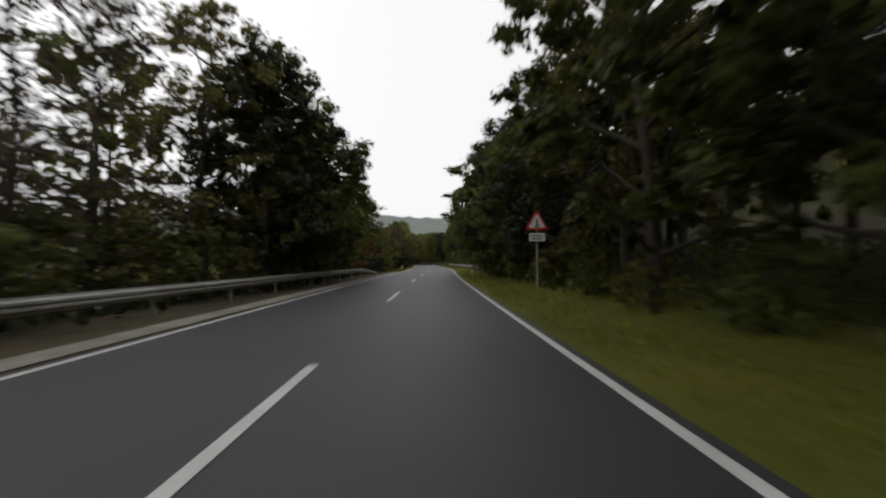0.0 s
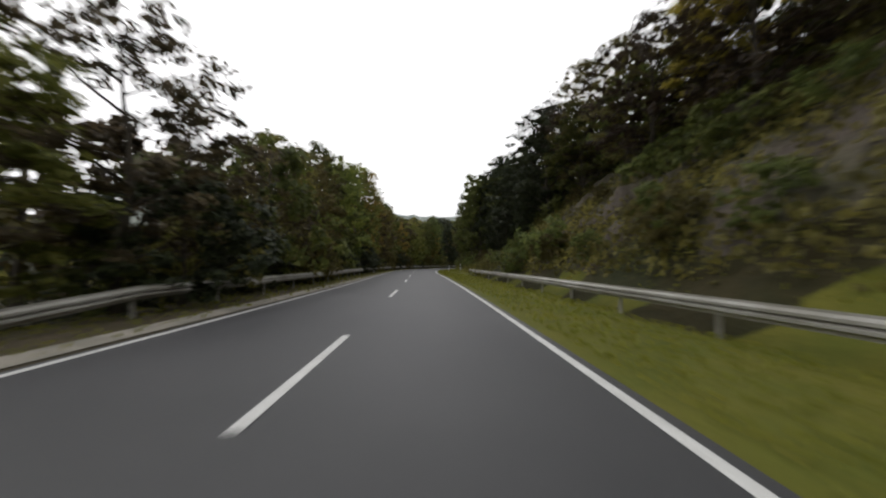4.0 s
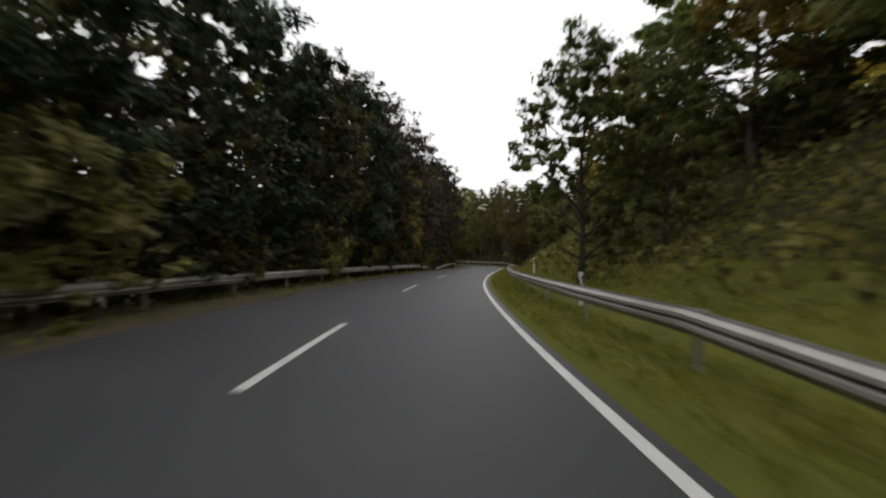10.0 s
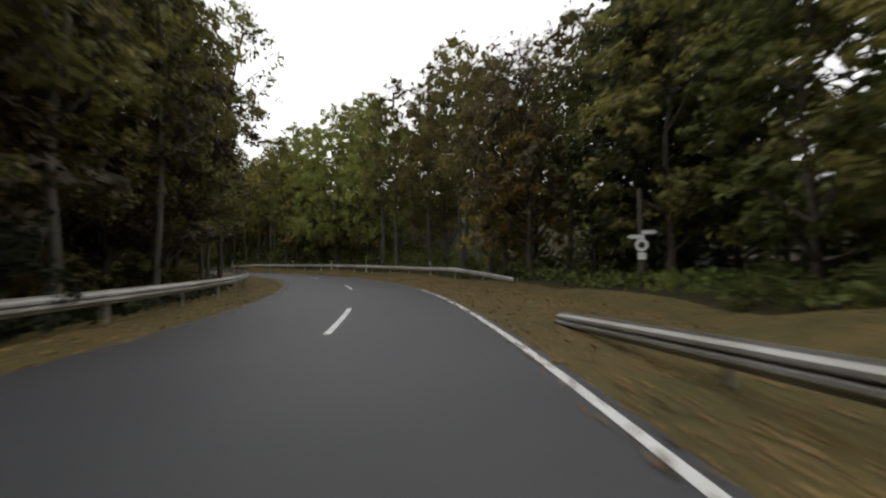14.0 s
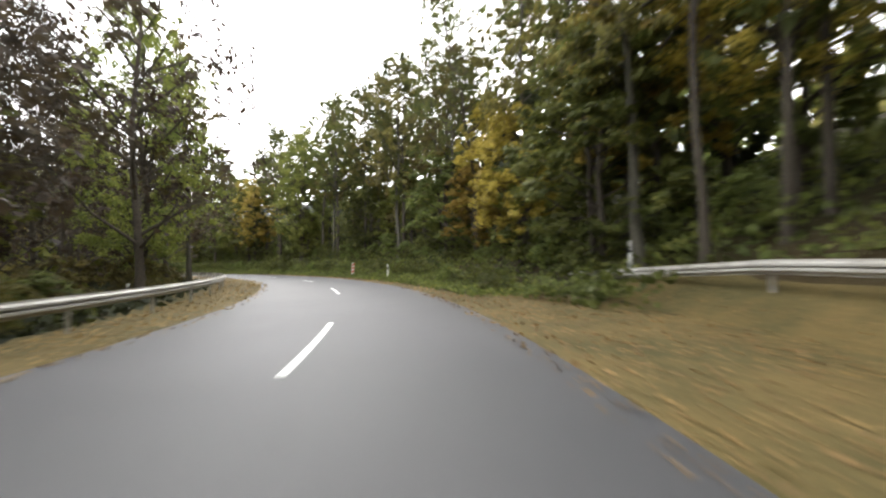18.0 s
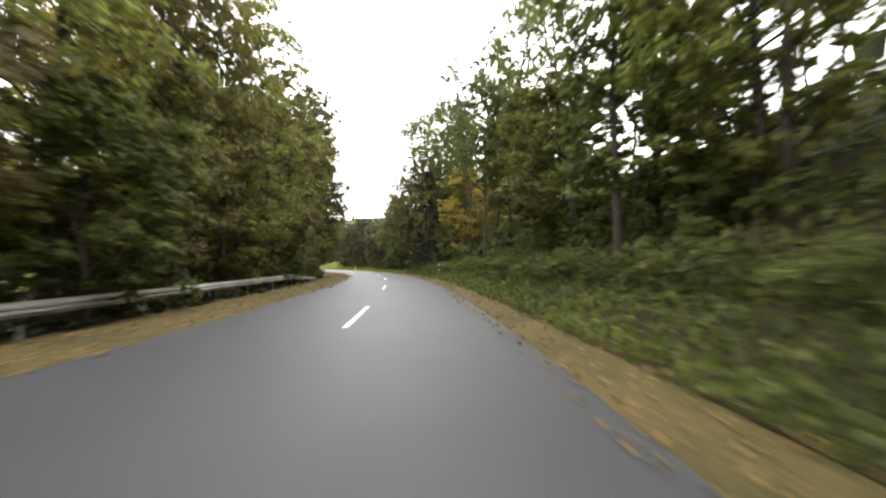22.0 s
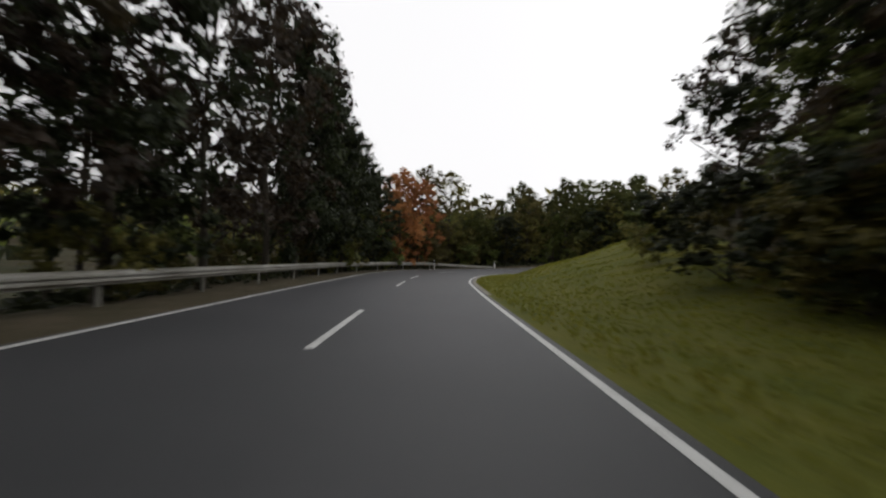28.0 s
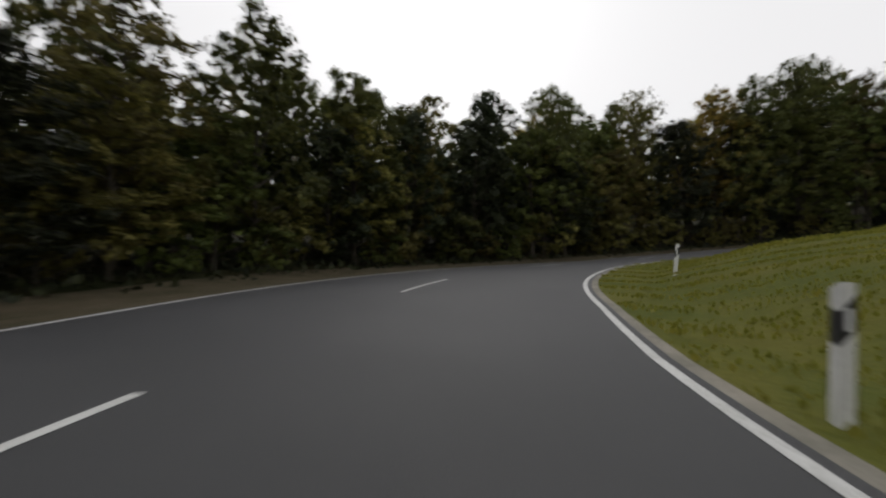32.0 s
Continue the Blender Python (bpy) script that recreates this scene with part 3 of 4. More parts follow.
def hazard_marker(s, d):
    """A narrow upright board with slanted red and white stripes."""
    p = spot(s, d)
    z = float(ground_z(p.x, p.y)[0][0])
    t = thing("hazard_marker", Matrix.Translation((p.x, p.y, z)) @ Matrix.Rotation(radians(bearing(s) + 8), 4, 'Z') @ Matrix.Rotation(radians(5), 4, 'Y'), "narrow red and white striped hazard marker board beside the road", "road sign")
    b = bmesh.new()
    box(b, -0.03, 0.03, 0.0, 0.05, -0.3, 1.1, 0.005)
    part("stake", b, STEEL, t, "grey steel stake")
    b = bmesh.new()
    box(b, -0.13, 0.13, -0.02, 0.0, 0.15, 1.15, 0.02)
    board = part("board", b, WHITE, t, "white reflective board")
    for k in range(3):
        b = bmesh.new()
        z0 = 0.25 + 0.3 * k
        vs = [(-0.125, z0), (0.125, z0 + 0.13), (0.125, z0 + 0.28), (-0.125, z0 + 0.15)]
        f = [b.verts.new((x, -0.026, min(zz, 1.13))) for x, zz in vs]
        g = [b.verts.new((x, -0.02, min(zz, 1.13))) for x, zz in vs]
        b.faces.new(f)
        for i in range(4):
            b.faces.new((f[i], g[i], g[(i + 1) % 4], f[(i + 1) % 4]))
        part("stripe", b, RED, board, "slanted red stripe")


warning_sign(17, 5.5)
trail_sign(269, 11.4)
hazard_marker(355, 5.3)

# ---- trees ----
rng = np.random.default_rng(7)


def tube(verts, faces, path, radii, sides=7):
    """Adds a tapered tube along a path."""
    base = len(verts)
    path = [Vector(p) for p in path]
    for i, (p, r) in enumerate(zip(path, radii)):
        t = (path[min(i + 1, len(path) - 1)] - path[max(i - 1, 0)]).normalized()
        u = t.orthogonal().normalized()
        w = t.cross(u)
        for k in range(sides):
            a = 2 * math.pi * k / sides
            verts.append(p + (u * math.cos(a) + w * math.sin(a)) * r)
    for i in range(len(path) - 1):
        for k in range(sides):
            q = base + i * sides
            faces.append((q + k, q + (k + 1) % sides, q + sides + (k + 1) % sides, q + sides + k))


def leaf_quads(centres, size, droop=0.0):
    """Two small folded faces for each leaf spray, turned every way."""
    n = len(centres)
    a = rng.normal(size=(n, 3))
    if droop is None:
        a[:, 2] = rng.uniform(-0.05, 0.25, n)
    else:
        a[:, 2] -= droop
    a /= np.linalg.norm(a, axis=1)[:, None]
    b = np.cross(a, rng.normal(size=(n, 3)) * ((1, 1, 1) if droop is not None else (0.15, 0.15, 1)))
    b /= np.linalg.norm(b, axis=1)[:, None]
    c = np.cross(a, b)
    sz = size * rng.uniform(0.6, 1.4, (n, 1))
    v = np.empty((n, 4, 3))
    v[:, 0] = centres
    v[:, 1] = centres + (a * 0.55 + b * 0.5 + c * 0.12) * sz
    v[:, 2] = centres + a * sz * 1.15
    v[:, 3] = centres + (a * 0.5 - b * 0.46 + c * 0.18) * sz
    f = np.arange(n)[:, None] * 4
    faces = np.concatenate([f + np.array([0, 1, 2]), f + np.array([0, 2, 3])])
    return v.reshape(-1, 3), faces


def unit(v):
    return v / np.maximum(np.linalg.norm(v, axis=1)[:, None], 1e-6)


def leaf_tris(centres, normals, size):
    """One pointed leaf at each place, facing about along its normal."""
    n = len(centres)
    a = unit(np.cross(normals, rng.normal(size=(n, 3))))
    b = np.cross(unit(normals), a)
    sz = size * rng.uniform(0.6, 1.4, (n, 1))
    v = np.empty((n, 3, 3))
    v[:, 0] = centres + b * sz * 0.45 - a * sz * 0.3
    v[:, 1] = centres - b * sz * 0.45 - a * sz * 0.2
    v[:, 2] = centres + a * sz * 0.85
    return v.reshape(-1, 3), np.arange(n * 3).reshape(-1, 3)


def lobe_leaves(c, r, count, squash=0.8, sub=14, loose=0.75):
    """Leaves of one bough: small tufts over a rounded mass, thicker above than below, that face outwards and up."""
    q = unit(rng.normal(size=(sub, 3)) + (0, 0, 0.35)) * rng.uniform(0.55, 1.05, (sub, 1))
    pick = rng.integers(0, sub, count)
    tuft = rng.uniform(0.16, 0.42, sub)[pick][:, None]
    o = q[pick] + unit(rng.normal(size=(count, 3))) * tuft * rng.uniform(0.2, 1.0, (count, 1))
    nrm = unit(o) * 0.7 + unit(o - q[pick] * 0.8) * 0.5 + np.array((0, 0, 0.7)) + rng.normal(0, loose, (count, 3))
    o = o * r
    o[:, 2] *= squash
    return np.array(c) + o, nrm, np.array(c) + q * r * (1, 1, squash)


def build_tree(name, label, height, width, base, n_clump, per, size, leaves, bark, lean=0.03, thick=0.16, limbs=8, shape=1.0, category="tree"):
    """A trunk with boughs that carry rounded masses of leaf tufts, with gaps between the boughs."""
    verts, faces = [], []
    pts = [Vector((lean * z * z / height + 0.12 * math.sin(z * 0.9), 0.1 * math.sin(z * 0.7 + 1), z)) for z in np.linspace(-0.4, height * 0.93, 9)]
    tube(verts, faces, pts, [thick * (1 - 0.9 * k / 8) * (1.35 if k == 0 else 1) for k in range(9)])
    lobes = max(7, int(round(n_clump * 0.36)))
    total = int(n_clump * per * 3.6)
    share = []
    for k in range(lobes):
        f = (k + 0.5) / lobes
        zf = f ** 0.9
        env = width * math.sqrt(max(0.05, 1 - ((zf - 0.42) / 0.62) ** 2)) * shape ** zf
        r = min(env * 0.9, width * rng.uniform(0.32, 0.52)) * (0.85 if k == lobes - 1 else 1)
        out = max(0.0, env * rng.uniform(0.85, 1.2) - r * 0.8) if k < lobes - 1 else 0.0
        ang = k * 2.39996 + rng.uniform(-0.6, 0.6)
        z = base + (height - base) * zf * 0.93 + r * 0.05
        off = lean * z * z / height
        share.append(((math.cos(ang) * out + off, math.sin(ang) * out, z), r))
    whole = sum(r * r for _, r in share)
    pos, nrm = [], []
    for c, r in share:
        p, nn, tufts = lobe_leaves(c, r, max(12, int(total * r * r / whole)), rng.uniform(0.62, 0.85))
        pos.append(p)
        nrm.append(nn)
        z0 = max(base * 0.7, c[2] - 0.55 * math.hypot(c[0], c[1]) - r * 0.5)
        p0 = Vector((lean * z0 * z0 / height + 0.12 * math.sin(z0 * 0.9), 0.1 * math.sin(z0 * 0.7 + 1), z0))
        p2 = Vector(c)
        p1 = (p0 + p2) / 2 + Vector((rng.uniform(-0.1, 0.1), rng.uniform(-0.1, 0.1), -0.1)) * r
        tube(verts, faces, [p0, p1, p2], [thick * 0.4, thick * 0.26, thick * 0.12], 5)
        for w in tufts[:: max(1, int(40 / limbs))]:
            tube(verts, faces, [p2, (p2 + Vector(w)) / 2 + Vector((0, 0, -0.06 * r)), Vector(w)], [thick * 0.1, thick * 0.07, thick * 0.025], 3)
    v, fq = leaf_tris(np.concatenate(pos), np.concatenate(nrm), size * 0.64)
    t = thing(name, pose(0, 0, -500), label, category, "roadside trees" if category == "tree" else "roadside bushes")
    part("trunk", mesh_from("trunk", verts, faces, bark, True), bark, t)
    part("crown", mesh_from("crown", v.tolist(), fq.tolist(), leaves), leaves, t)
    return t


def build_spruce(name, label, height, width, leaves):
    verts, faces = [], []
    tube(verts, faces, [(0, 0, z) for z in np.linspace(-0.4, height, 7)], [0.2 * (1 - 0.94 * k / 6) for k in range(7)])
    pos = []
    z = 1.6
    while z < height - 0.3:
        f = (z - 1.0) / (height - 1.0)
        r = width * (1 - f) ** 0.85 * rng.uniform(0.8, 1.1)
        for k in range(8):
            ang = k * 0.785 + z * 2.1 + rng.uniform(-0.25, 0.25)
            n = int(12 + 64 * (1 - f))
            u = rng.uniform(0.02, 1, n) ** 0.7
            q = np.stack([np.cos(ang) * u * r + rng.normal(0, 0.24, n), np.sin(ang) * u * r + rng.normal(0, 0.24, n), z - 0.28 * r * u * u + rng.normal(0, 0.09, n)], 1)
            pos.append(q)
            tube(verts, faces, [(0, 0, z), (math.cos(ang) * r * 0.55, math.sin(ang) * r * 0.55, z - 0.1 * r), (math.cos(ang) * r * 0.97, math.sin(ang) * r * 0.97, z - 0.27 * r)], [0.035, 0.022, 0.007], 4)
        z += 0.55 + 0.25 * rng.random()
    pos = np.concatenate(pos)
    pos = np.concatenate([pos, pos + rng.normal(0, 0.1, pos.shape)])
    v, fq = leaf_tris(pos, rng.normal(0, 0.6, pos.shape) + (0, 0, 0.9), 0.27)
    t = thing(name, pose(0, 0, -500), label, "tree", "roadside trees")
    part("trunk", mesh_from("trunk", verts, faces, BARK, True), BARK, t)
    part("crown", mesh_from("crown", v.tolist(), fq.tolist(), leaves), leaves, t)
    return t


# label, height, crown radius, crown base, clumps, sprays, spray size, leaves, bark
KINDS = {
    "oak": build_tree("oak_tree", "green broadleaf tree with dense rounded crown beside the road", 12, 3.3, 1.6, 62, 74, 0.27, GREEN, BARK),
    "dark": build_tree("hornbeam_tree", "broadleaf tree with dense crown, its green darkened for shade", 13, 3.4, 1.5, 66, 74, 0.27, SHADED_GREEN, BARK, 0.02),
    "olive": build_tree("beech_tree", "olive and brown autumn beech with loose crown", 13, 3.2, 2.0, 56, 52, 0.25, OLIVE, BARK, 0.03, 0.17, 9),
    "yellow": build_tree("maple_tree", "maple tree with yellow autumn leaves", 11, 2.9, 2.0, 52, 68, 0.26, YELLOW, BARK),
    "orange": build_tree("cherry_tree", "cherry tree with orange and red autumn leaves", 11, 2.8, 1.2, 56, 72, 0.26, ORANGE, BARK),
    "rust": build_tree("chestnut_tree", "chestnut tree with dull brown autumn leaves", 12, 3.3, 1.8, 54, 46, 0.25, RUST, BARK),
    "tall": build_tree("forest_tree", "tall slim forest tree with bare trunk and high crown", 20, 3.3, 8.0, 58, 54, 0.27, GREEN, BARK, 0.02, 0.2, 10),
    "tallolive": build_tree("ash_tree", "tall slim ash with thin yellowing crown", 19, 3.2, 6.5, 50, 44, 0.27, OLIVE, GREY_BARK, 0.06, 0.2, 10),
    "birch": build_tree("birch_tree", "slender birch with pale bark and thin light crown", 13, 2.2, 4.0, 44, 54, 0.22, OLIVE, BIRCH_BARK, 0.03, 0.11, 10),
    "lime": build_tree("linden_tree", "linden tree with pale yellow-green leaves", 11, 3.0, 1.2, 58, 62, 0.25, LIME, BARK),
    "thin": build_tree("thin_oak_tree", "half-bare oak with thin brownish leaves and visible twigs", 13, 3.6, 2.6, 60, 15, 0.23, RUST, BARK, 0.03, 0.15, 26),
    "lean": build_tree("leaning_forest_tree", "tall leaning dark trunk with a thin high crown", 20, 3.4, 8.5, 46, 28, 0.26, GREEN, BARK, 0.16, 0.17, 12),
    "bigoak": build_tree("large_oak_tree", "large green broadleaf tree with dense crown beside the road", 18, 4.2, 2.0, 104, 62, 0.25, GREEN, BARK, 0.02, 0.24, 12),
    "bigdark": build_tree("large_hornbeam_tree", "large broadleaf tree with dense crown, its green darkened for shade", 18, 4.2, 2.0, 104, 64, 0.25, SHADED_GREEN, BARK, 0.02, 0.24, 12),
    "bigolive": build_tree("large_beech_tree", "large olive and brown autumn beech with loose crown", 18, 4.0, 3.0, 92, 52, 0.24, OLIVE, BARK, 0.03, 0.22, 12),
    "biglime": build_tree("large_linden_tree", "large linden tree with pale yellow-green leaves", 17, 3.9, 2.2, 96, 56, 0.24, LIME, BARK, 0.03, 0.22, 12),
    "bigyellow": build_tree("large_maple_tree", "large maple tree with yellow autumn leaves", 16, 3.7, 3.2, 82, 50, 0.24, YELLOW, BARK, 0.05, 0.2, 12),
    "spruce": build_spruce("spruce_tree", "dark green conical spruce with drooping branches", 16, 4.4, NEEDLE),
    "bush": build_tree("hazel_bush", "dense green roadside hazel bush", 3.4, 2.0, 0.3, 24, 46, 0.22, GREEN, BARK, 0.02, 0.05, 6, category="bush"),
    "brown": build_tree("bramble_bush", "brownish olive bramble thicket", 3.2, 2.1, 0.3, 24, 44, 0.22, OLIVE, BARK, 0.02, 0.05, 6, category="bush"),
    "shrub": build_tree("hawthorn_bush", "dense hawthorn bush, its green darkened for shade", 3.4, 2.1, 0.2, 28, 46, 0.22, SHADED_GREEN, BARK, 0.02, 0.05, 6, category="bush"),
    "gold": build_tree("maple_bush", "bush with yellow-orange autumn leaves", 2.8, 1.7, 0.3, 22, 44, 0.2, YELLOW, BARK, 0.02, 0.05, 6, category="bush"),
    "pale": build_tree("elder_bush", "pale yellow-green elder bush", 3.2, 2.0, 0.2, 26, 46, 0.21, LIME, BARK, 0.02, 0.05, 6, category="bush"),
    "low": build_tree("undergrowth_plant", "low leafy green undergrowth on the bank", 1.3, 1.5, 0.1, 14, 40, 0.17, GREEN, BARK, 0.02, 0.03, 4, category="bush"),
}
TALL = {"oak": 12, "dark": 13, "olive": 13, "yellow": 11, "orange": 11, "rust": 12, "tall": 20, "tallolive": 19, "birch": 13, "lime": 11, "thin": 13, "lean": 20, "bigoak": 18, "bigdark": 18, "bigolive": 18, "biglime": 17, "bigyellow": 16, "spruce": 16, "bush": 3.4, "brown": 3.2, "shrub": 3.4, "gold": 2.8, "pale": 3.2, "low": 1.3}
BACK = {"oak": GREEN, "dark": SHADED_GREEN, "olive": OLIVE, "yellow": YELLOW, "orange": ORANGE, "rust": RUST, "tall": GREEN, "tallolive": OLIVE, "birch": OLIVE, "lime": LIME, "thin": RUST, "lean": GREEN, "spruce": NEEDLE}
# tree tops over the road along both sides: s, height
TOP_LEFT = [-100, 13, 20, 12.5, 34, 12, 44, 14, 58, 13, 60, 4, 70, 6, 85, 8.2, 104, 10, 120, 13.3, 150, 13, 170, 12.5, 185, 14, 205, 15.8, 232, 17, 256, 18, 300, 17.5, 420, 18, 451, 17, 455, 10, 459, 5, 472, 8, 486, 14, 500, 16, 510, 15, 522, 13, 532, 10.5, 538, 6, 545, 10.5, 553, 14, 562, 15, 570, 16.5, 580, 19, 600, 22, 650, 24]
TOP_RIGHT = [-100, 14, 30, 13, 42, 13, 56, 13.5, 66, 14.5, 80, 16, 110, 16.5, 120, 16, 136, 15.6, 165, 16, 185, 19, 205, 15, 212, 11, 218, 10.5, 228, 12.5, 240, 13, 256, 11.5, 264, 13.5, 275, 17.5, 285, 20.5, 304, 23, 318, 25, 332, 24, 345, 23, 400, 23.5, 440, 23, 449, 19, 457, 14, 466, 11, 472, 9.5, 480, 10.5, 490, 12, 498, 12, 502, 9, 510, 9, 560, 6, 650, 6]


def plant(kind, x, y, height, wide=1.0, turn=None, z=None):
    """Stands a tree of that height on the ground at x, y."""
    if height > 1.2 * TALL[kind] and "big" + kind in TALL:
        kind = "big" + kind
    k = height / TALL[kind]
    z = float(ground_z(x, y)[0][0]) if z is None else z
    turn = rng.uniform(0, 360) if turn is None else turn
    m = Matrix.Translation((x, y, z - 0.05)) @ Matrix.Rotation(radians(turn), 4, 'Z') @ Matrix.Diagonal((k * wide, k * wide, k, 1))
    return copy_thing(KINDS[kind], m)


WOOD = {}


def back_tree(kind, x, y, z, height):
    """A tree deeper in the wood, gathered into one mesh for each colour of leaves."""
    w = min(4.4, height * 0.3)
    n = {"tall": 300, "tallolive": 260, "thin": 120, "lean": 160}.get(kind, 620)
    base = 0.45 if kind in ("tall", "tallolive", "lean") else 0.15
    pos, nrm = [], []
    for k in range(9):
        f = (k + 0.6) / 9
        env = w * math.sin(math.pi * (0.14 + 0.78 * f)) ** 0.7
        r = env * rng.uniform(0.5, 0.7)
        a = k * 2.4 + rng.uniform(-0.6, 0.6)
        c = (x + math.cos(a) * (env - r * 0.7), y + math.sin(a) * (env - r * 0.7), z + height * (base + (0.95 - base) * f))
        p, nn, _ = lobe_leaves(c, r, int(n / 9 * 1.6), 0.85, 8)
        pos.append(p)
        nrm.append(nn)
    lv, lf = WOOD.setdefault(BACK[kind], ([], []))
    v, fq = leaf_tris(np.concatenate(pos), np.concatenate(nrm), 0.46)
    lf.append(fq + sum(len(q) for q in lv))
    lv.append(v)
    tv, tf = WOOD.setdefault(BARK, ([], []))
    tv.append((x, y, z, height))


def grove(s0, s1, side, d0, d1, spacing, mixture, h0, h1, jitter=0.45, wide=1.0, near=4.2):
    """Trees in staggered rows between two distances from the road's edge; h0 to h1: heights of bushes, or shares of the tree-top line."""
    names = list(mixture)
    w = np.array([mixture[k] for k in names], float)
    w /= w.sum()
    rows = max(1, int(round((d1 - d0) / (spacing * 0.9))))
    for r in range(rows):
        d = d0 + (d1 - d0) * (r / max(1, rows - 1) if rows > 1 else 0.5)
        s = s0 + (spacing * 0.5 if r % 2 else 0)
        while s < s1:
            ss, dd = s + rng.uniform(-jitter, jitter) * spacing, side * (half(s) + d + rng.uniform(-jitter, jitter) * spacing * 0.6)
            kind, h, wd = names[rng.choice(len(names), p=w)], rng.uniform(h0, h1), wide * rng.uniform(0.85, 1.15)
            s += spacing
            p = spot(ss, dd)
            gs, gd = nearest(np.array([p.x]), np.array([p.y]))
            if abs(gd[0]) - half(gs[0]) < max(1.2, d0 - 1.2):
                continue
            z = float(ground_z(p.x, p.y)[0][0])
            if kind in BACK:
                h = max(2.5, h * float(table(TOP_RIGHT if side > 0 else TOP_LEFT, ss)) + lift(ss) - z)
            if d > d0 + near and kind in BACK:
                back_tree(kind, p.x, p.y, z, h)
            else:
                plant(kind, p.x, p.y, h, wd * (1 if kind not in BACK else min(1.35, max(0.95, 12.5 / h))), z=z)


# trees that stand out, by place and top
for kind, s, d, top in (("orange", 44, -7.1, 7.3), ("lime", 35.5, -6.2, 8.4), ("lime", 33, -6.9, 8.0), ("oak", 26.5, -5.9, 9.6), ("oak", 24, -6.0, 10), ("dark", 21, -6.9, 11.5), ("oak", 476, -6.6, 10.8), ("oak", 484, -6.8, 10.0), ("dark", 271, 15, 18), ("tallolive", 286, 12, 22), ("olive", 290, 12.5, 20.5), ("yellow", 212, 11.5, 13.5), ("olive", 215, 12.5, 13), ("yellow", 281, 11, 9), ("yellow", 278, 12.5, 12),
                        ("tallolive", 275, 12.5, 17), ("thin", 279, 12.5, 16), ("tallolive", 282, 11.6, 18), ("yellow", 338, 9.6, 9.5), ("yellow", 333, 12.5, 14), ("yellow", 343, 11, 12), ("yellow", 388, 8.5, 15),
                        ("yellow", 329, 13.5, 20), ("olive", 325, 14, 21), ("olive", 335, 13.5, 20), ("yellow", 321, 14, 19), ("lime", 333, 16.5, 20), ("tallolive", 323, 9.8, 19), ("tallolive", 346, 9.6, 18)):
    p = spot(s, d)
    plant(kind, p.x, p.y, top - float(ground_z(p.x, p.y)[0][0]), 1.3 if abs(d) < 7 else 1.05)
for kind, x, y, top in (("spruce", 10.6, 49.8, 14.7), ("spruce", 6.5, 53, 15.5), ("oak", 20.5, 73, 7.5), ("oak", 17.5, 73, 6.7), ("bush", 28, 88, 6.5), ("oak", 89.6, 174.8, 9.6), ("yellow", 83.3, 160.5, 13.5), ("yellow", 80.5, 157, 13), ("oak", 69, 133, 19), ("yellow", 71, 175, 11.3), ("olive", 73, 179, 11.5),
                        ("spruce", 106, 213, 17), ("yellow", 101, 204, 11.8), ("olive", 98, 199, 11), ("oak", 86, 165, 10.5), ("oak", 90, 172, 8), ("dark", 155, 221, 20), ("dark", 159, 217, 20),
                        ("olive", 159.5, 242.5, 17), ("olive", 163, 256, 18), ("yellow", 163, 271.5, 17), ("tallolive", 110, 358, 16),
                        ("tall", 119, 360, 19), ("tall", 96, 355, 17), ("olive", 75, 350, 14.5), ("dark", 76, 366, 14), ("olive", 51.5, 358, 9.6), ("lime", 47.5, 357.5, 9.0), ("oak", 66.5, 352, 17.5), ("olive", 64, 353.2, 17), ("oak", 69.5, 350, 17), ("olive", 61.2, 354.6, 12.5), ("oak", 62.5, 348, 17), ("olive", 67, 346, 18), ("oak", 71, 345, 18), ("olive", 34, 366, 12.5), ("olive", 21, 369.5, 12), ("oak", 25, 366, 9),
                        ("bush", 40, 358, 6.5), ("birch", 46.5, 357, 5.5), ("oak", 48, 380, 13), ("rust", 11, 394, 15), ("rust", 16, 392.5, 14.5), ("dark", 20, 394, 13), ("dark", 14, 399, 14), ("brown", 14, 386.5, 3.6), ("brown", 18, 386, 3.8), ("bush", 10, 389, 3.6), ("dark", 26, 391, 12), ("oak", 22, 386, 10.7), ("orange", -16.5, 380, 11), ("orange", -19.5, 382.5, 10.6), ("oak", -8, 373, 10), ("dark", -3, 372, 12),
                        ("olive", -26.5, 388, 13.5), ("olive", -23.5, 384.5, 13.5), ("dark", -13, 377, 9.8), ("dark", -10.5, 374.8, 10.5), ("dark", -6, 374, 11.5), ("oak", -36, 405, 12), ("lime", -36, 413, 13.5), ("dark", -34, 433, 16), ("dark", -16, 448, 17), ("olive", -28, 443, 16)):
    g, o = ground_z(x, y)
    if o[0] > 1.5:
        plant(kind, x, y, max(2.0, top - float(g[0])))
p = spot(331, 9.9)
plant("tallolive", p.x, p.y, 20, turn=bearing(331) + 180)
p = spot(320, 10.2)
plant("tallolive", p.x, p.y, 20, turn=bearing(320) + 180)
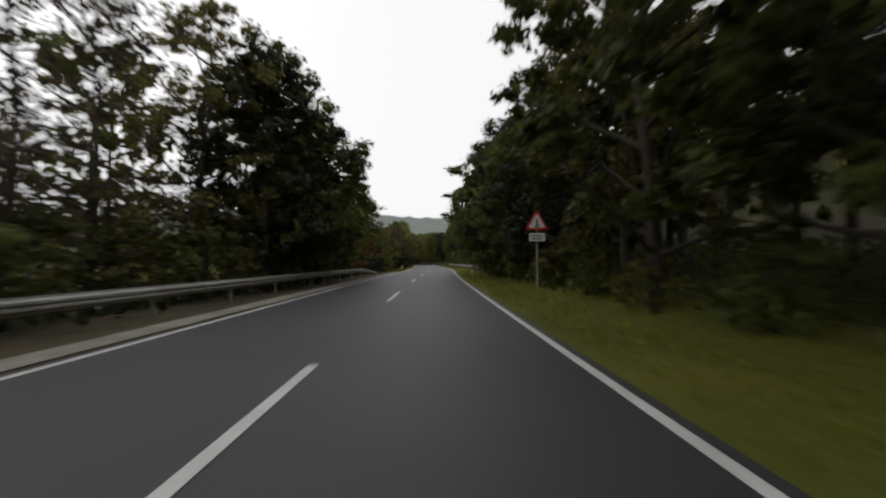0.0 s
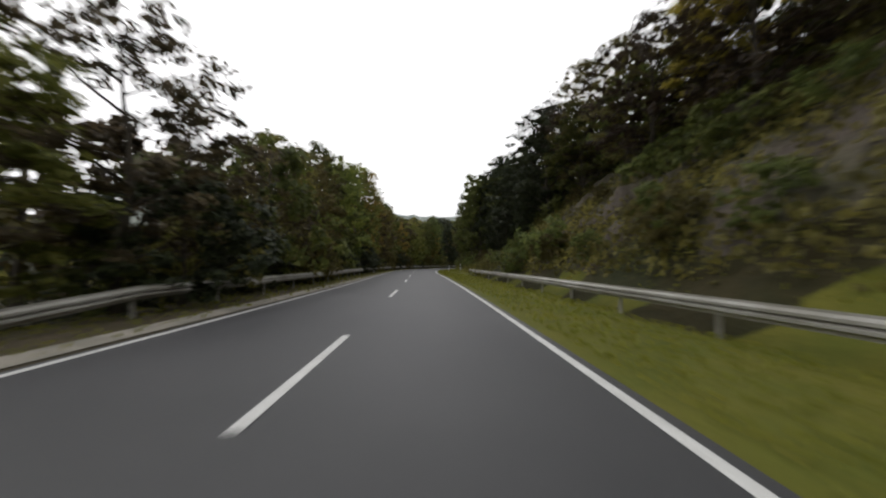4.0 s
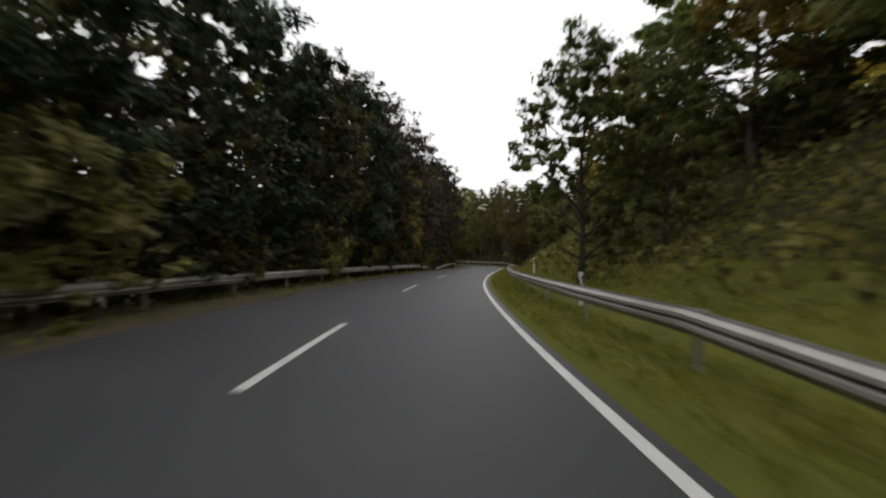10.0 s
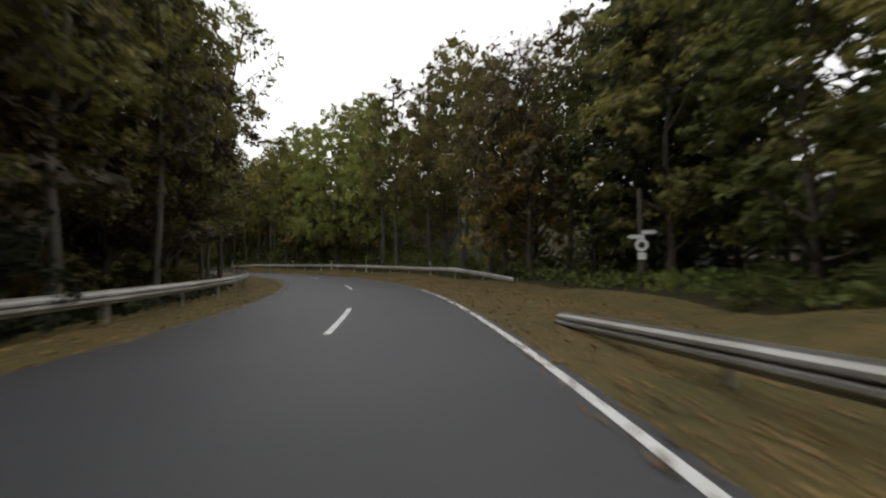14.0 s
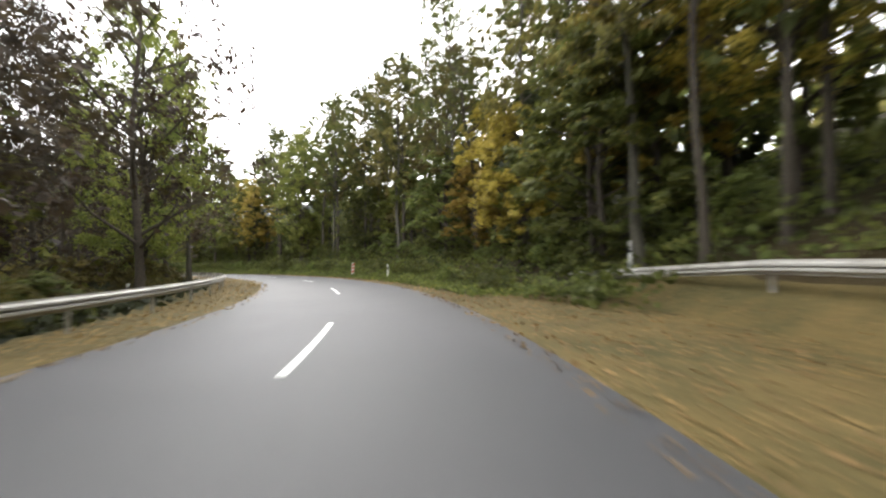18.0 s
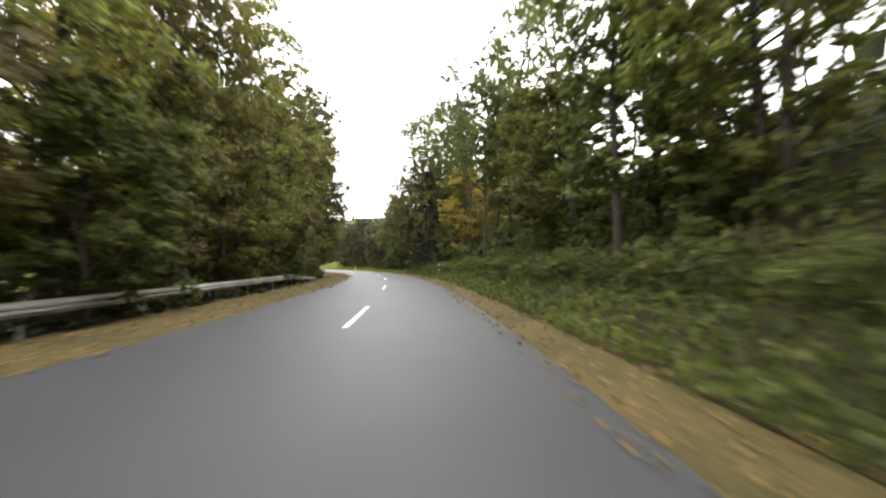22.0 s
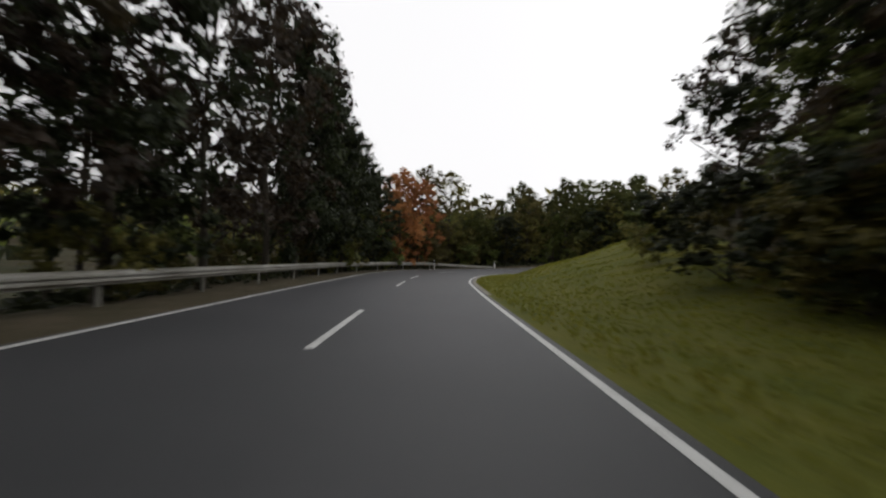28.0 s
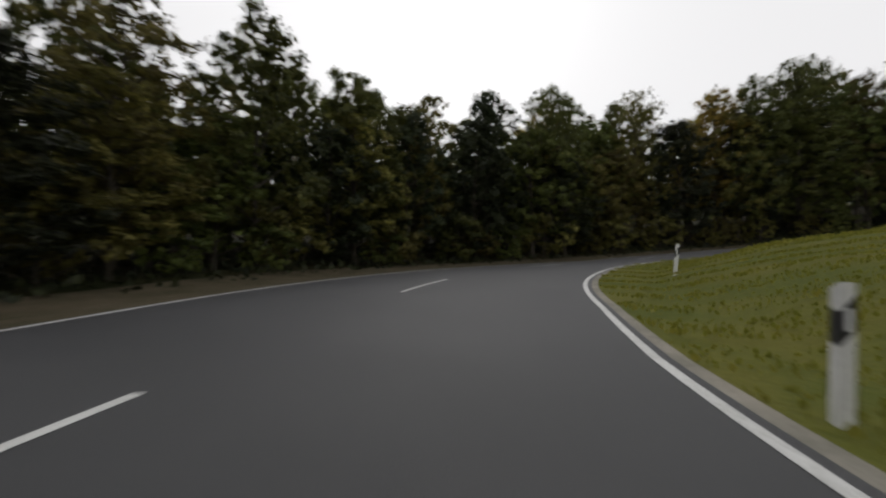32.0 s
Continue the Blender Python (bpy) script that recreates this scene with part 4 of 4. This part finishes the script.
# first stretch
grove(S0 + 20, 36, 1, 4.0, 14, 4.2, {"dark": 3, "oak": 2, "olive": 1}, 0.85, 1.05)
grove(S0 + 20, 36, 1, 2.8, 4, 3.2, {"bush": 2, "brown": 1}, 1.2, 2.6)
grove(27, 43, 1, 3.0, 3.4, 3.6, {"oak": 3, "lime": 2}, 0.6, 0.85, near=9)
grove(S0 + 20, 20, -1, 3.6, 9, 5.0, {"thin": 1}, 0.85, 1.1, near=9)
grove(S0 + 20, 20, -1, 4, 9, 4.0, {"rust": 2, "olive": 1}, 0.26, 0.36)
grove(26, 33, -1, 4.2, 9, 4.0, {"thin": 3, "olive": 0.5}, 0.8, 1.0, near=9)
grove(18, 25, -1, 4.6, 12, 3.6, {"olive": 1, "rust": 1, "oak": 2, "dark": 2}, 0.9, 1.1)
grove(S0 + 20, 34, -1, 3.2, 5, 3.2, {"brown": 2, "bush": 1}, 1.6, 3.2)
grove(33, 40, -1, 6.5, 12, 4.2, {"oak": 2, "olive": 1}, 0.6, 0.75)
grove(36, 56, 1, 4.6, 14, 3.8, {"dark": 0.6, "oak": 3, "olive": 1, "lime": 0.7}, 0.85, 1.05)
grove(36, 56, 1, 2.6, 4.5, 2.8, {"bush": 2, "brown": 1}, 1.4, 2.8)
grove(48, 83, -1, 3.4, 6, 3.0, {"pale": 3, "bush": 1, "gold": 0.4}, 1.4, 2.6)
grove(66, 83, -1, 6, 24, 5.0, {"oak": 2, "olive": 1, "lime": 2}, 0.75, 1.05)
# rock face
grove(56, 110, 1, 11, 24, 4.4, {"oak": 3, "olive": 2, "rust": 1, "yellow": 0.5}, 0.85, 1.05)
grove(56, 114, 1, 5.0, 12, 2.6, {"brown": 3, "bush": 3, "low": 2, "gold": 0.3}, 0.9, 2.2)
grove(62, 114, 1, 8.5, 11, 4.0, {"oak": 2, "olive": 2, "rust": 1}, 0.75, 0.95)
grove(85, 112, -1, 4.2, 16, 4.6, {"thin": 2, "olive": 1, "rust": 1}, 0.8, 1.05)
grove(112, 178, -1, 4.2, 18, 4.4, {"olive": 3, "oak": 3, "rust": 1, "yellow": 1.2, "lime": 2, "dark": 1}, 0.8, 1.05)
grove(178, 221, -1, 4.2, 18, 4.0, {"olive": 3, "rust": 2, "dark": 4, "oak": 1, "yellow": 0.3}, 0.85, 1.05)
grove(83, 221, -1, 3.2, 7, 2.7, {"brown": 2, "shrub": 3, "bush": 1, "gold": 0.2}, 1.8, 3.8)
grove(110, 133, 1, 9.5, 20, 3.8, {"oak": 2, "dark": 3, "olive": 1}, 0.8, 1.05)
grove(113, 166, 1, 6.2, 9, 3.6, {"oak": 2, "dark": 3, "olive": 1}, 0.35, 0.6)
grove(133, 174, 1, 8, 18, 3.8, {"oak": 3, "dark": 2, "olive": 2, "yellow": 0.8}, 0.8, 1.05)
grove(134, 154, 1, 5.0, 6.0, 3.4, {"oak": 2, "dark": 2, "olive": 1}, 0.62, 0.9, near=9)
grove(125, 170, 1, 3.2, 6.5, 2.8, {"bush": 2, "brown": 1, "low": 2}, 1.0, 2.4)
grove(172, 248, 1, 11, 26, 4.4, {"olive": 2, "oak": 2, "yellow": 1.5, "lime": 1}, 0.85, 1.05)
grove(172, 248, 1, 8.8, 12, 3.0, {"bush": 2, "brown": 2, "low": 2}, 1.2, 2.8)
grove(221, 262, -1, 4.2, 18, 4.2, {"olive": 3, "rust": 3, "dark": 3}, 0.85, 1.05)
grove(221, 262, -1, 3.2, 7, 2.7, {"brown": 2, "shrub": 3}, 1.6, 3.6)
# the left-hand bend in the wood
grove(276, 300, 1, 7.6, 15, 4.6, {"tallolive": 3, "lime": 1, "olive": 1, "thin": 2}, 0.8, 1.03, near=9)
grove(300, 332, 1, 8.6, 26, 4.6, {"tallolive": 2, "lean": 1, "lime": 4, "yellow": 2}, 0.85, 1.05)
grove(250, 282, 1, 12.5, 20, 2.8, {"bush": 1, "shrub": 2, "brown": 1}, 1.6, 3.0)
grove(250, 276, 1, 9.8, 18, 3.6, {"oak": 2, "olive": 2, "dark": 1}, 0.8, 1.0)
grove(251, 266, 1, 6.0, 9, 3.2, {"low": 3, "bush": 1}, 0.6, 1.4)
grove(274, 292, 1, 7.2, 9.5, 3.2, {"bush": 2, "low": 3, "brown": 1}, 1.0, 2.4)
grove(292, 330, 1, 7.8, 10, 3.2, {"bush": 2, "low": 3, "brown": 1}, 1.0, 2.4)
grove(358, 389, -1, 4.6, 11, 4.6, {"thin": 4, "lean": 1}, 0.8, 1.0, near=9)
grove(360, 387, -1, 5, 12, 3.6, {"lime": 1, "brown": 1, "olive": 1}, 0.14, 0.24)
grove(258, 292, -1, 6.5, 18, 4.2, {"olive": 3, "rust": 2, "oak": 1}, 0.8, 1.03, near=6)
grove(325, 357, -1, 4.8, 13, 4.8, {"thin": 3, "tallolive": 2, "lime": 0.6}, 0.85, 1.05, near=9)
grove(262, 325, -1, 4.6, 15, 4.9, {"tallolive": 4, "olive": 2, "lean": 1, "lime": 0.7}, 0.8, 1.05)
grove(262, 404, -1, 3.6, 8, 3.6, {"brown": 2, "bush": 1}, 1.2, 2.4)
grove(304, 380, 1, 9, 26, 4.4, {"oak": 2, "olive": 2, "dark": 1}, 0.4, 0.6, near=-1)
grove(262, 345, -1, 12, 26, 4.4, {"olive": 3, "lime": 1}, 0.4, 0.6, near=-1)
grove(330, 375, 1, 7, 22, 4.2, {"lean": 3, "tall": 2, "tallolive": 2}, 0.8, 1.03, near=9)
grove(375, 446, 1, 6.0, 15, 4.0, {"lean": 5, "tall": 4, "oak": 0.6}, 0.8, 1.03, near=12)
grove(380, 440, 1, 5.6, 7.5, 6.0, {"lime": 2, "oak": 2, "yellow": 0.3}, 0.4, 0.62, near=9)
grove(330, 438, 1, 3.4, 6.5, 2.0, {"low": 1}, 0.6, 1.2)
grove(330, 438, 1, 5.4, 8, 3.2, {"bush": 2, "low": 1}, 1.2, 2.4)
grove(353, 378, 1, 6.4, 7.4, 6.5, {"lime": 2, "tall": 2, "oak": 1}, 0.75, 1.0)
grove(332, 438, 1, 5.5, 9, 5.0, {"lime": 2, "oak": 1, "yellow": 0.4}, 0.3, 0.48)
grove(389, 430, -1, 5.0, 15, 4.4, {"olive": 3, "lime": 3, "yellow": 0.7, "thin": 0.5}, 0.75, 1.0, near=9)
grove(389, 436, -1, 5.0, 12, 4.0, {"olive": 2, "oak": 1, "lime": 1}, 0.25, 0.4, near=9)
grove(428, 451, -1, 4.8, 14, 3.6, {"olive": 3, "oak": 2}, 0.9, 1.08, near=12)
grove(370, 430, -1, 3.4, 5, 3.2, {"brown": 2, "bush": 2}, 1.2, 2.6)
# towards the hairpin
grove(440, 470, 1, 4.8, 16, 3.6, {"oak": 3, "lean": 3, "olive": 2}, 0.8, 1.05, near=9)
grove(470, 496, 1, 6.6, 11, 2.4, {"shrub": 1}, 2.0, 3.6)
grove(435, 470, 1, 4.6, 9, 2.8, {"shrub": 2, "bush": 1}, 1.6, 3.2)
grove(488, 500, 1, 6.4, 10, 2.2, {"shrub": 2, "brown": 1}, 2.6, 4.0)
grove(468, 500, 1, 7.4, 18, 3.6, {"dark": 2, "rust": 3, "olive": 1}, 0.9, 1.1)
grove(438, 494, 1, 3.6, 7, 3.0, {"bush": 2, "brown": 1}, 1.4, 2.6)
grove(430, 468, -1, 4.0, 12, 3.4, {"bush": 2, "brown": 1}, 1.2, 2.2)
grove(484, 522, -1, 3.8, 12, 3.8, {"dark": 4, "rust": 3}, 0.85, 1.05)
grove(471, 516, -1, 3.0, 5, 3.0, {"brown": 2, "bush": 1}, 1.4, 2.6)
grove(516, 542, -1, 4.0, 10, 3.4, {"brown": 2, "bush": 2}, 2, 4.5)
grove(527, END - 10, -1, 7.0, 30, 4.6, {"oak": 3, "dark": 2, "olive": 2, "yellow": 0.5}, 0.8, 1.05, near=9)
grove(540, END - 10, -1, 6, 20, 3.2, {"oak": 2, "dark": 2, "olive": 2}, 0.55, 0.8, near=3)
grove(540, END - 10, -1, 3.4, 7, 3.0, {"brown": 2, "bush": 2}, 2, 4)

for material, (lv, lf) in WOOD.items():
    if material is BARK:
        verts, faces = [], []
        for x, y, z, h in lv:
            tube(verts, faces, [(x, y, z - 0.3), (x + 0.1, y, z + h * 0.4), (x + 0.15, y + 0.1, z + h * 0.85)], [0.17, 0.13, 0.03], 5)
        tagged(new("forest_trunks", mesh_from("forest_trunks", verts, faces, BARK, True)), "dark bare trunks of the wood behind the first trees", "trees", kind="stuff")
    else:
        wood = new("forest_crowns", mesh_from("forest_crowns", np.concatenate(lv).tolist(), np.concatenate(lf).tolist(), material))
        tagged(wood, "crowns of the wood behind the first trees, " + material.name.replace("_", " "), "trees", kind="stuff")

for _ob in KINDS.values():
    for _o in (*_ob.children_recursive, _ob):
        bpy.data.objects.remove(_o)

# ---- rock faces ----


def rock_face(s0, s1, out0, out1, label):
    ss, oo = np.arange(s0, s1, 0.6), np.arange(out0, out1, 0.5)
    verts, faces = [], []
    for s in ss:
        d = half(s) + oo
        zs = bank(np.full(len(oo), s), d)
        for o, dd, z in zip(oo, d, zs):
            edge = min(1, (o - out0) / 1.5, (out1 - o) / 1.5, (s - s0) / 3, (s1 - s) / 3)
            p = spot(s, dd, z)
            v = Vector((p.x, p.y, p.z * 1.6))
            n = noise.fractal(v * 0.35, 0.9, 2.1, 4) + 0.5 * noise.turbulence(v * 0.8, 3, True)
            ledge = 0.4 * math.floor(2.2 * (z + 0.5 * noise.noise(v * 0.2))) / 2.2 - 0.4 * z
            push = (0.75 * n + ledge * 0.9) * max(0, edge)
            verts.append(spot(s, dd - push * 0.7, z + 0.45 * edge - 0.35 + push * 0.5))
    n = len(oo)
    for i in range(len(ss) - 1):
        for j in range(n - 1):
            a = i * n + j
            faces.append((a, a + 1, a + n + 1, a + n))
    ob = new("rock_face", mesh_from("rock_face", verts, faces, ROCK))
    return tagged(ob, label, "rock", kind="structure")


rock_face(60, 106, 4.6, 13, "rugged grey-brown slate rock face above the road")
rock_face(224, 248, 6.0, 12, "rugged grey rock outcrop above the grassy bank")

# ---- ground cover ----


def cover(name, label, s0, s1, side, out0, out1, count, size, material, droop, category, rise=0.0):
    """Many small sprays lying or standing on the ground beside the road."""
    s = rng.uniform(s0, s1, count)
    o = out0 + (out1 - out0) * rng.uniform(0, 1, count)
    d = side * (half(s) + o)
    x = np.interp(s, RUN, AXIS[:, 0]) + d * np.interp(s, RUN, RIGHT[:, 0])
    y = np.interp(s, RUN, AXIS[:, 1]) + d * np.interp(s, RUN, RIGHT[:, 1])
    z, far = ground_z(x, y)
    keep = far > out0 - 0.05
    c = np.stack([x, y, z + 0.02 + rise * rng.uniform(0, 1, count)], 1)[keep]
    v, f = leaf_quads(c, size, droop)
    return tagged(new(name, mesh_from(name, v.tolist(), f.tolist(), material)), label, category, kind="stuff")


for s0, s1, side, out1, count in ((S0 + 10, 254, 1, 6, 26000), (438, END - 4, 1, 11, 40000), (170, 248, 1, 9, 14000), (50, 73, -1, 6, 3000), (73, 238, -1, 5, 4000)):
    cover("grass", "rough green and yellowing grass beside the road", s0, s1, side, 0.2, out1, int(count * 2.2), 0.07, BLADE, -2.5, "grass")
for s0, s1, side, out1, count in ((238, 455, -1, 2.6, 16000), (254, 334, 1, 5.4, 18000), (334, 446, 1, 1.5, 7000)):
    cover("fallen_leaves", "fallen orange and brown leaves on the verge", s0, s1, side, -0.35, out1, count, 0.065, ORANGE_LITTER, None, "leaves")
for s0, s1, out0, out1, count, material in ((56, 110, 4.5, 22, 16000, OLIVE), (110, 254, 3, 22, 14000, OLIVE), (328, 441, 3.2, 22, 22000, GREEN), (246, 336, 6.6, 16, 6000, GREEN), (S0 + 20, 56, 2.5, 14, 6000, GREEN)):
    cover("undergrowth", "low undergrowth of leaves and brambles on the bank", s0, s1, 1, out0, out1, int(count * 2.4), 0.2, material, -0.4, "undergrowth", 0.6)
gutter = new("gutter", ribbon("gutter", 503, END - 4, lambda s: [(half(s) - 0.02, 0.0), (half(s) + 0.16, 0.004)], CONCRETE))
tagged(gutter, "narrow paved gutter inside the bend", "gutter", kind="structure")
cover("undergrowth", "low green plants at the foot of the bank", 332, 445, 1, 0.9, 4.0, 26000, 0.13, GREEN, -0.8, "undergrowth", 0.18)
# ridge across the valley, distance haze mixed into its pale base colour
RIDGE = surface("haze_tinted_ridge", 0.05, 0.008, [(0.3, (0.13, 0.16, 0.14)), (0.7, (0.21, 0.23, 0.2))], [(0.35, (0.15, 0.18, 0.17)), (0.65, (0.21, 0.22, 0.19))], 0.5, 0.95, 0.6, dist=6.0)
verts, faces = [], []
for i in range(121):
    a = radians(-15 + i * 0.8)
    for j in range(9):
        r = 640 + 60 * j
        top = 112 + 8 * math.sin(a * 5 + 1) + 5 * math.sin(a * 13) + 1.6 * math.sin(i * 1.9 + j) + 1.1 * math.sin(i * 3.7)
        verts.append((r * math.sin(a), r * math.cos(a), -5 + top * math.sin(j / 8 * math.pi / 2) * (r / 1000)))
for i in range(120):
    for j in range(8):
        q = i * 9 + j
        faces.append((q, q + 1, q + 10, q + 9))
tagged(new("backdrop", mesh_from("backdrop", verts, faces, RIDGE, True)), "wooded ridge across the valley, distance haze painted into its pale colour", "hill", kind="structure")
# woods on the far hills
x = rng.uniform(-420, 620, 5200)
y = rng.uniform(-260, 820, 5200)
z, far = ground_z(x, y)
keep = (far > 34) & (far < 420)
x, y, z = x[keep], y[keep], z[keep]
for k, material in enumerate((SHADED_GREEN, GREEN, OLIVE)):
    pick = np.arange(len(x)) % 3 == k
    c = np.repeat(np.stack([x, y, z], 1)[pick], 26, axis=0)
    c += rng.normal(0, 1, c.shape) * (2.4, 2.4, 0) + np.stack([np.zeros(len(c)), np.zeros(len(c)), rng.uniform(0.5, 11, len(c))], 1)
    v, f = leaf_quads(c, 2.3, 0.2)
    tagged(new("distant_woods", mesh_from("distant_woods", v.tolist(), f.tolist(), material)), "woods on the distant hillsides, " + material.name.replace("_", " "), "trees", kind="stuff")
# undergrowth left of the road, with forest shade painted into its leaf colour
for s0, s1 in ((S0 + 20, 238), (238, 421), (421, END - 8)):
    cover("undergrowth", "low undergrowth behind the guard rail, its green darkened for shade", s0, s1, -1, 2.8, 20, 20000, 0.24, SHADED_GREEN, -0.5, "undergrowth", 0.3)
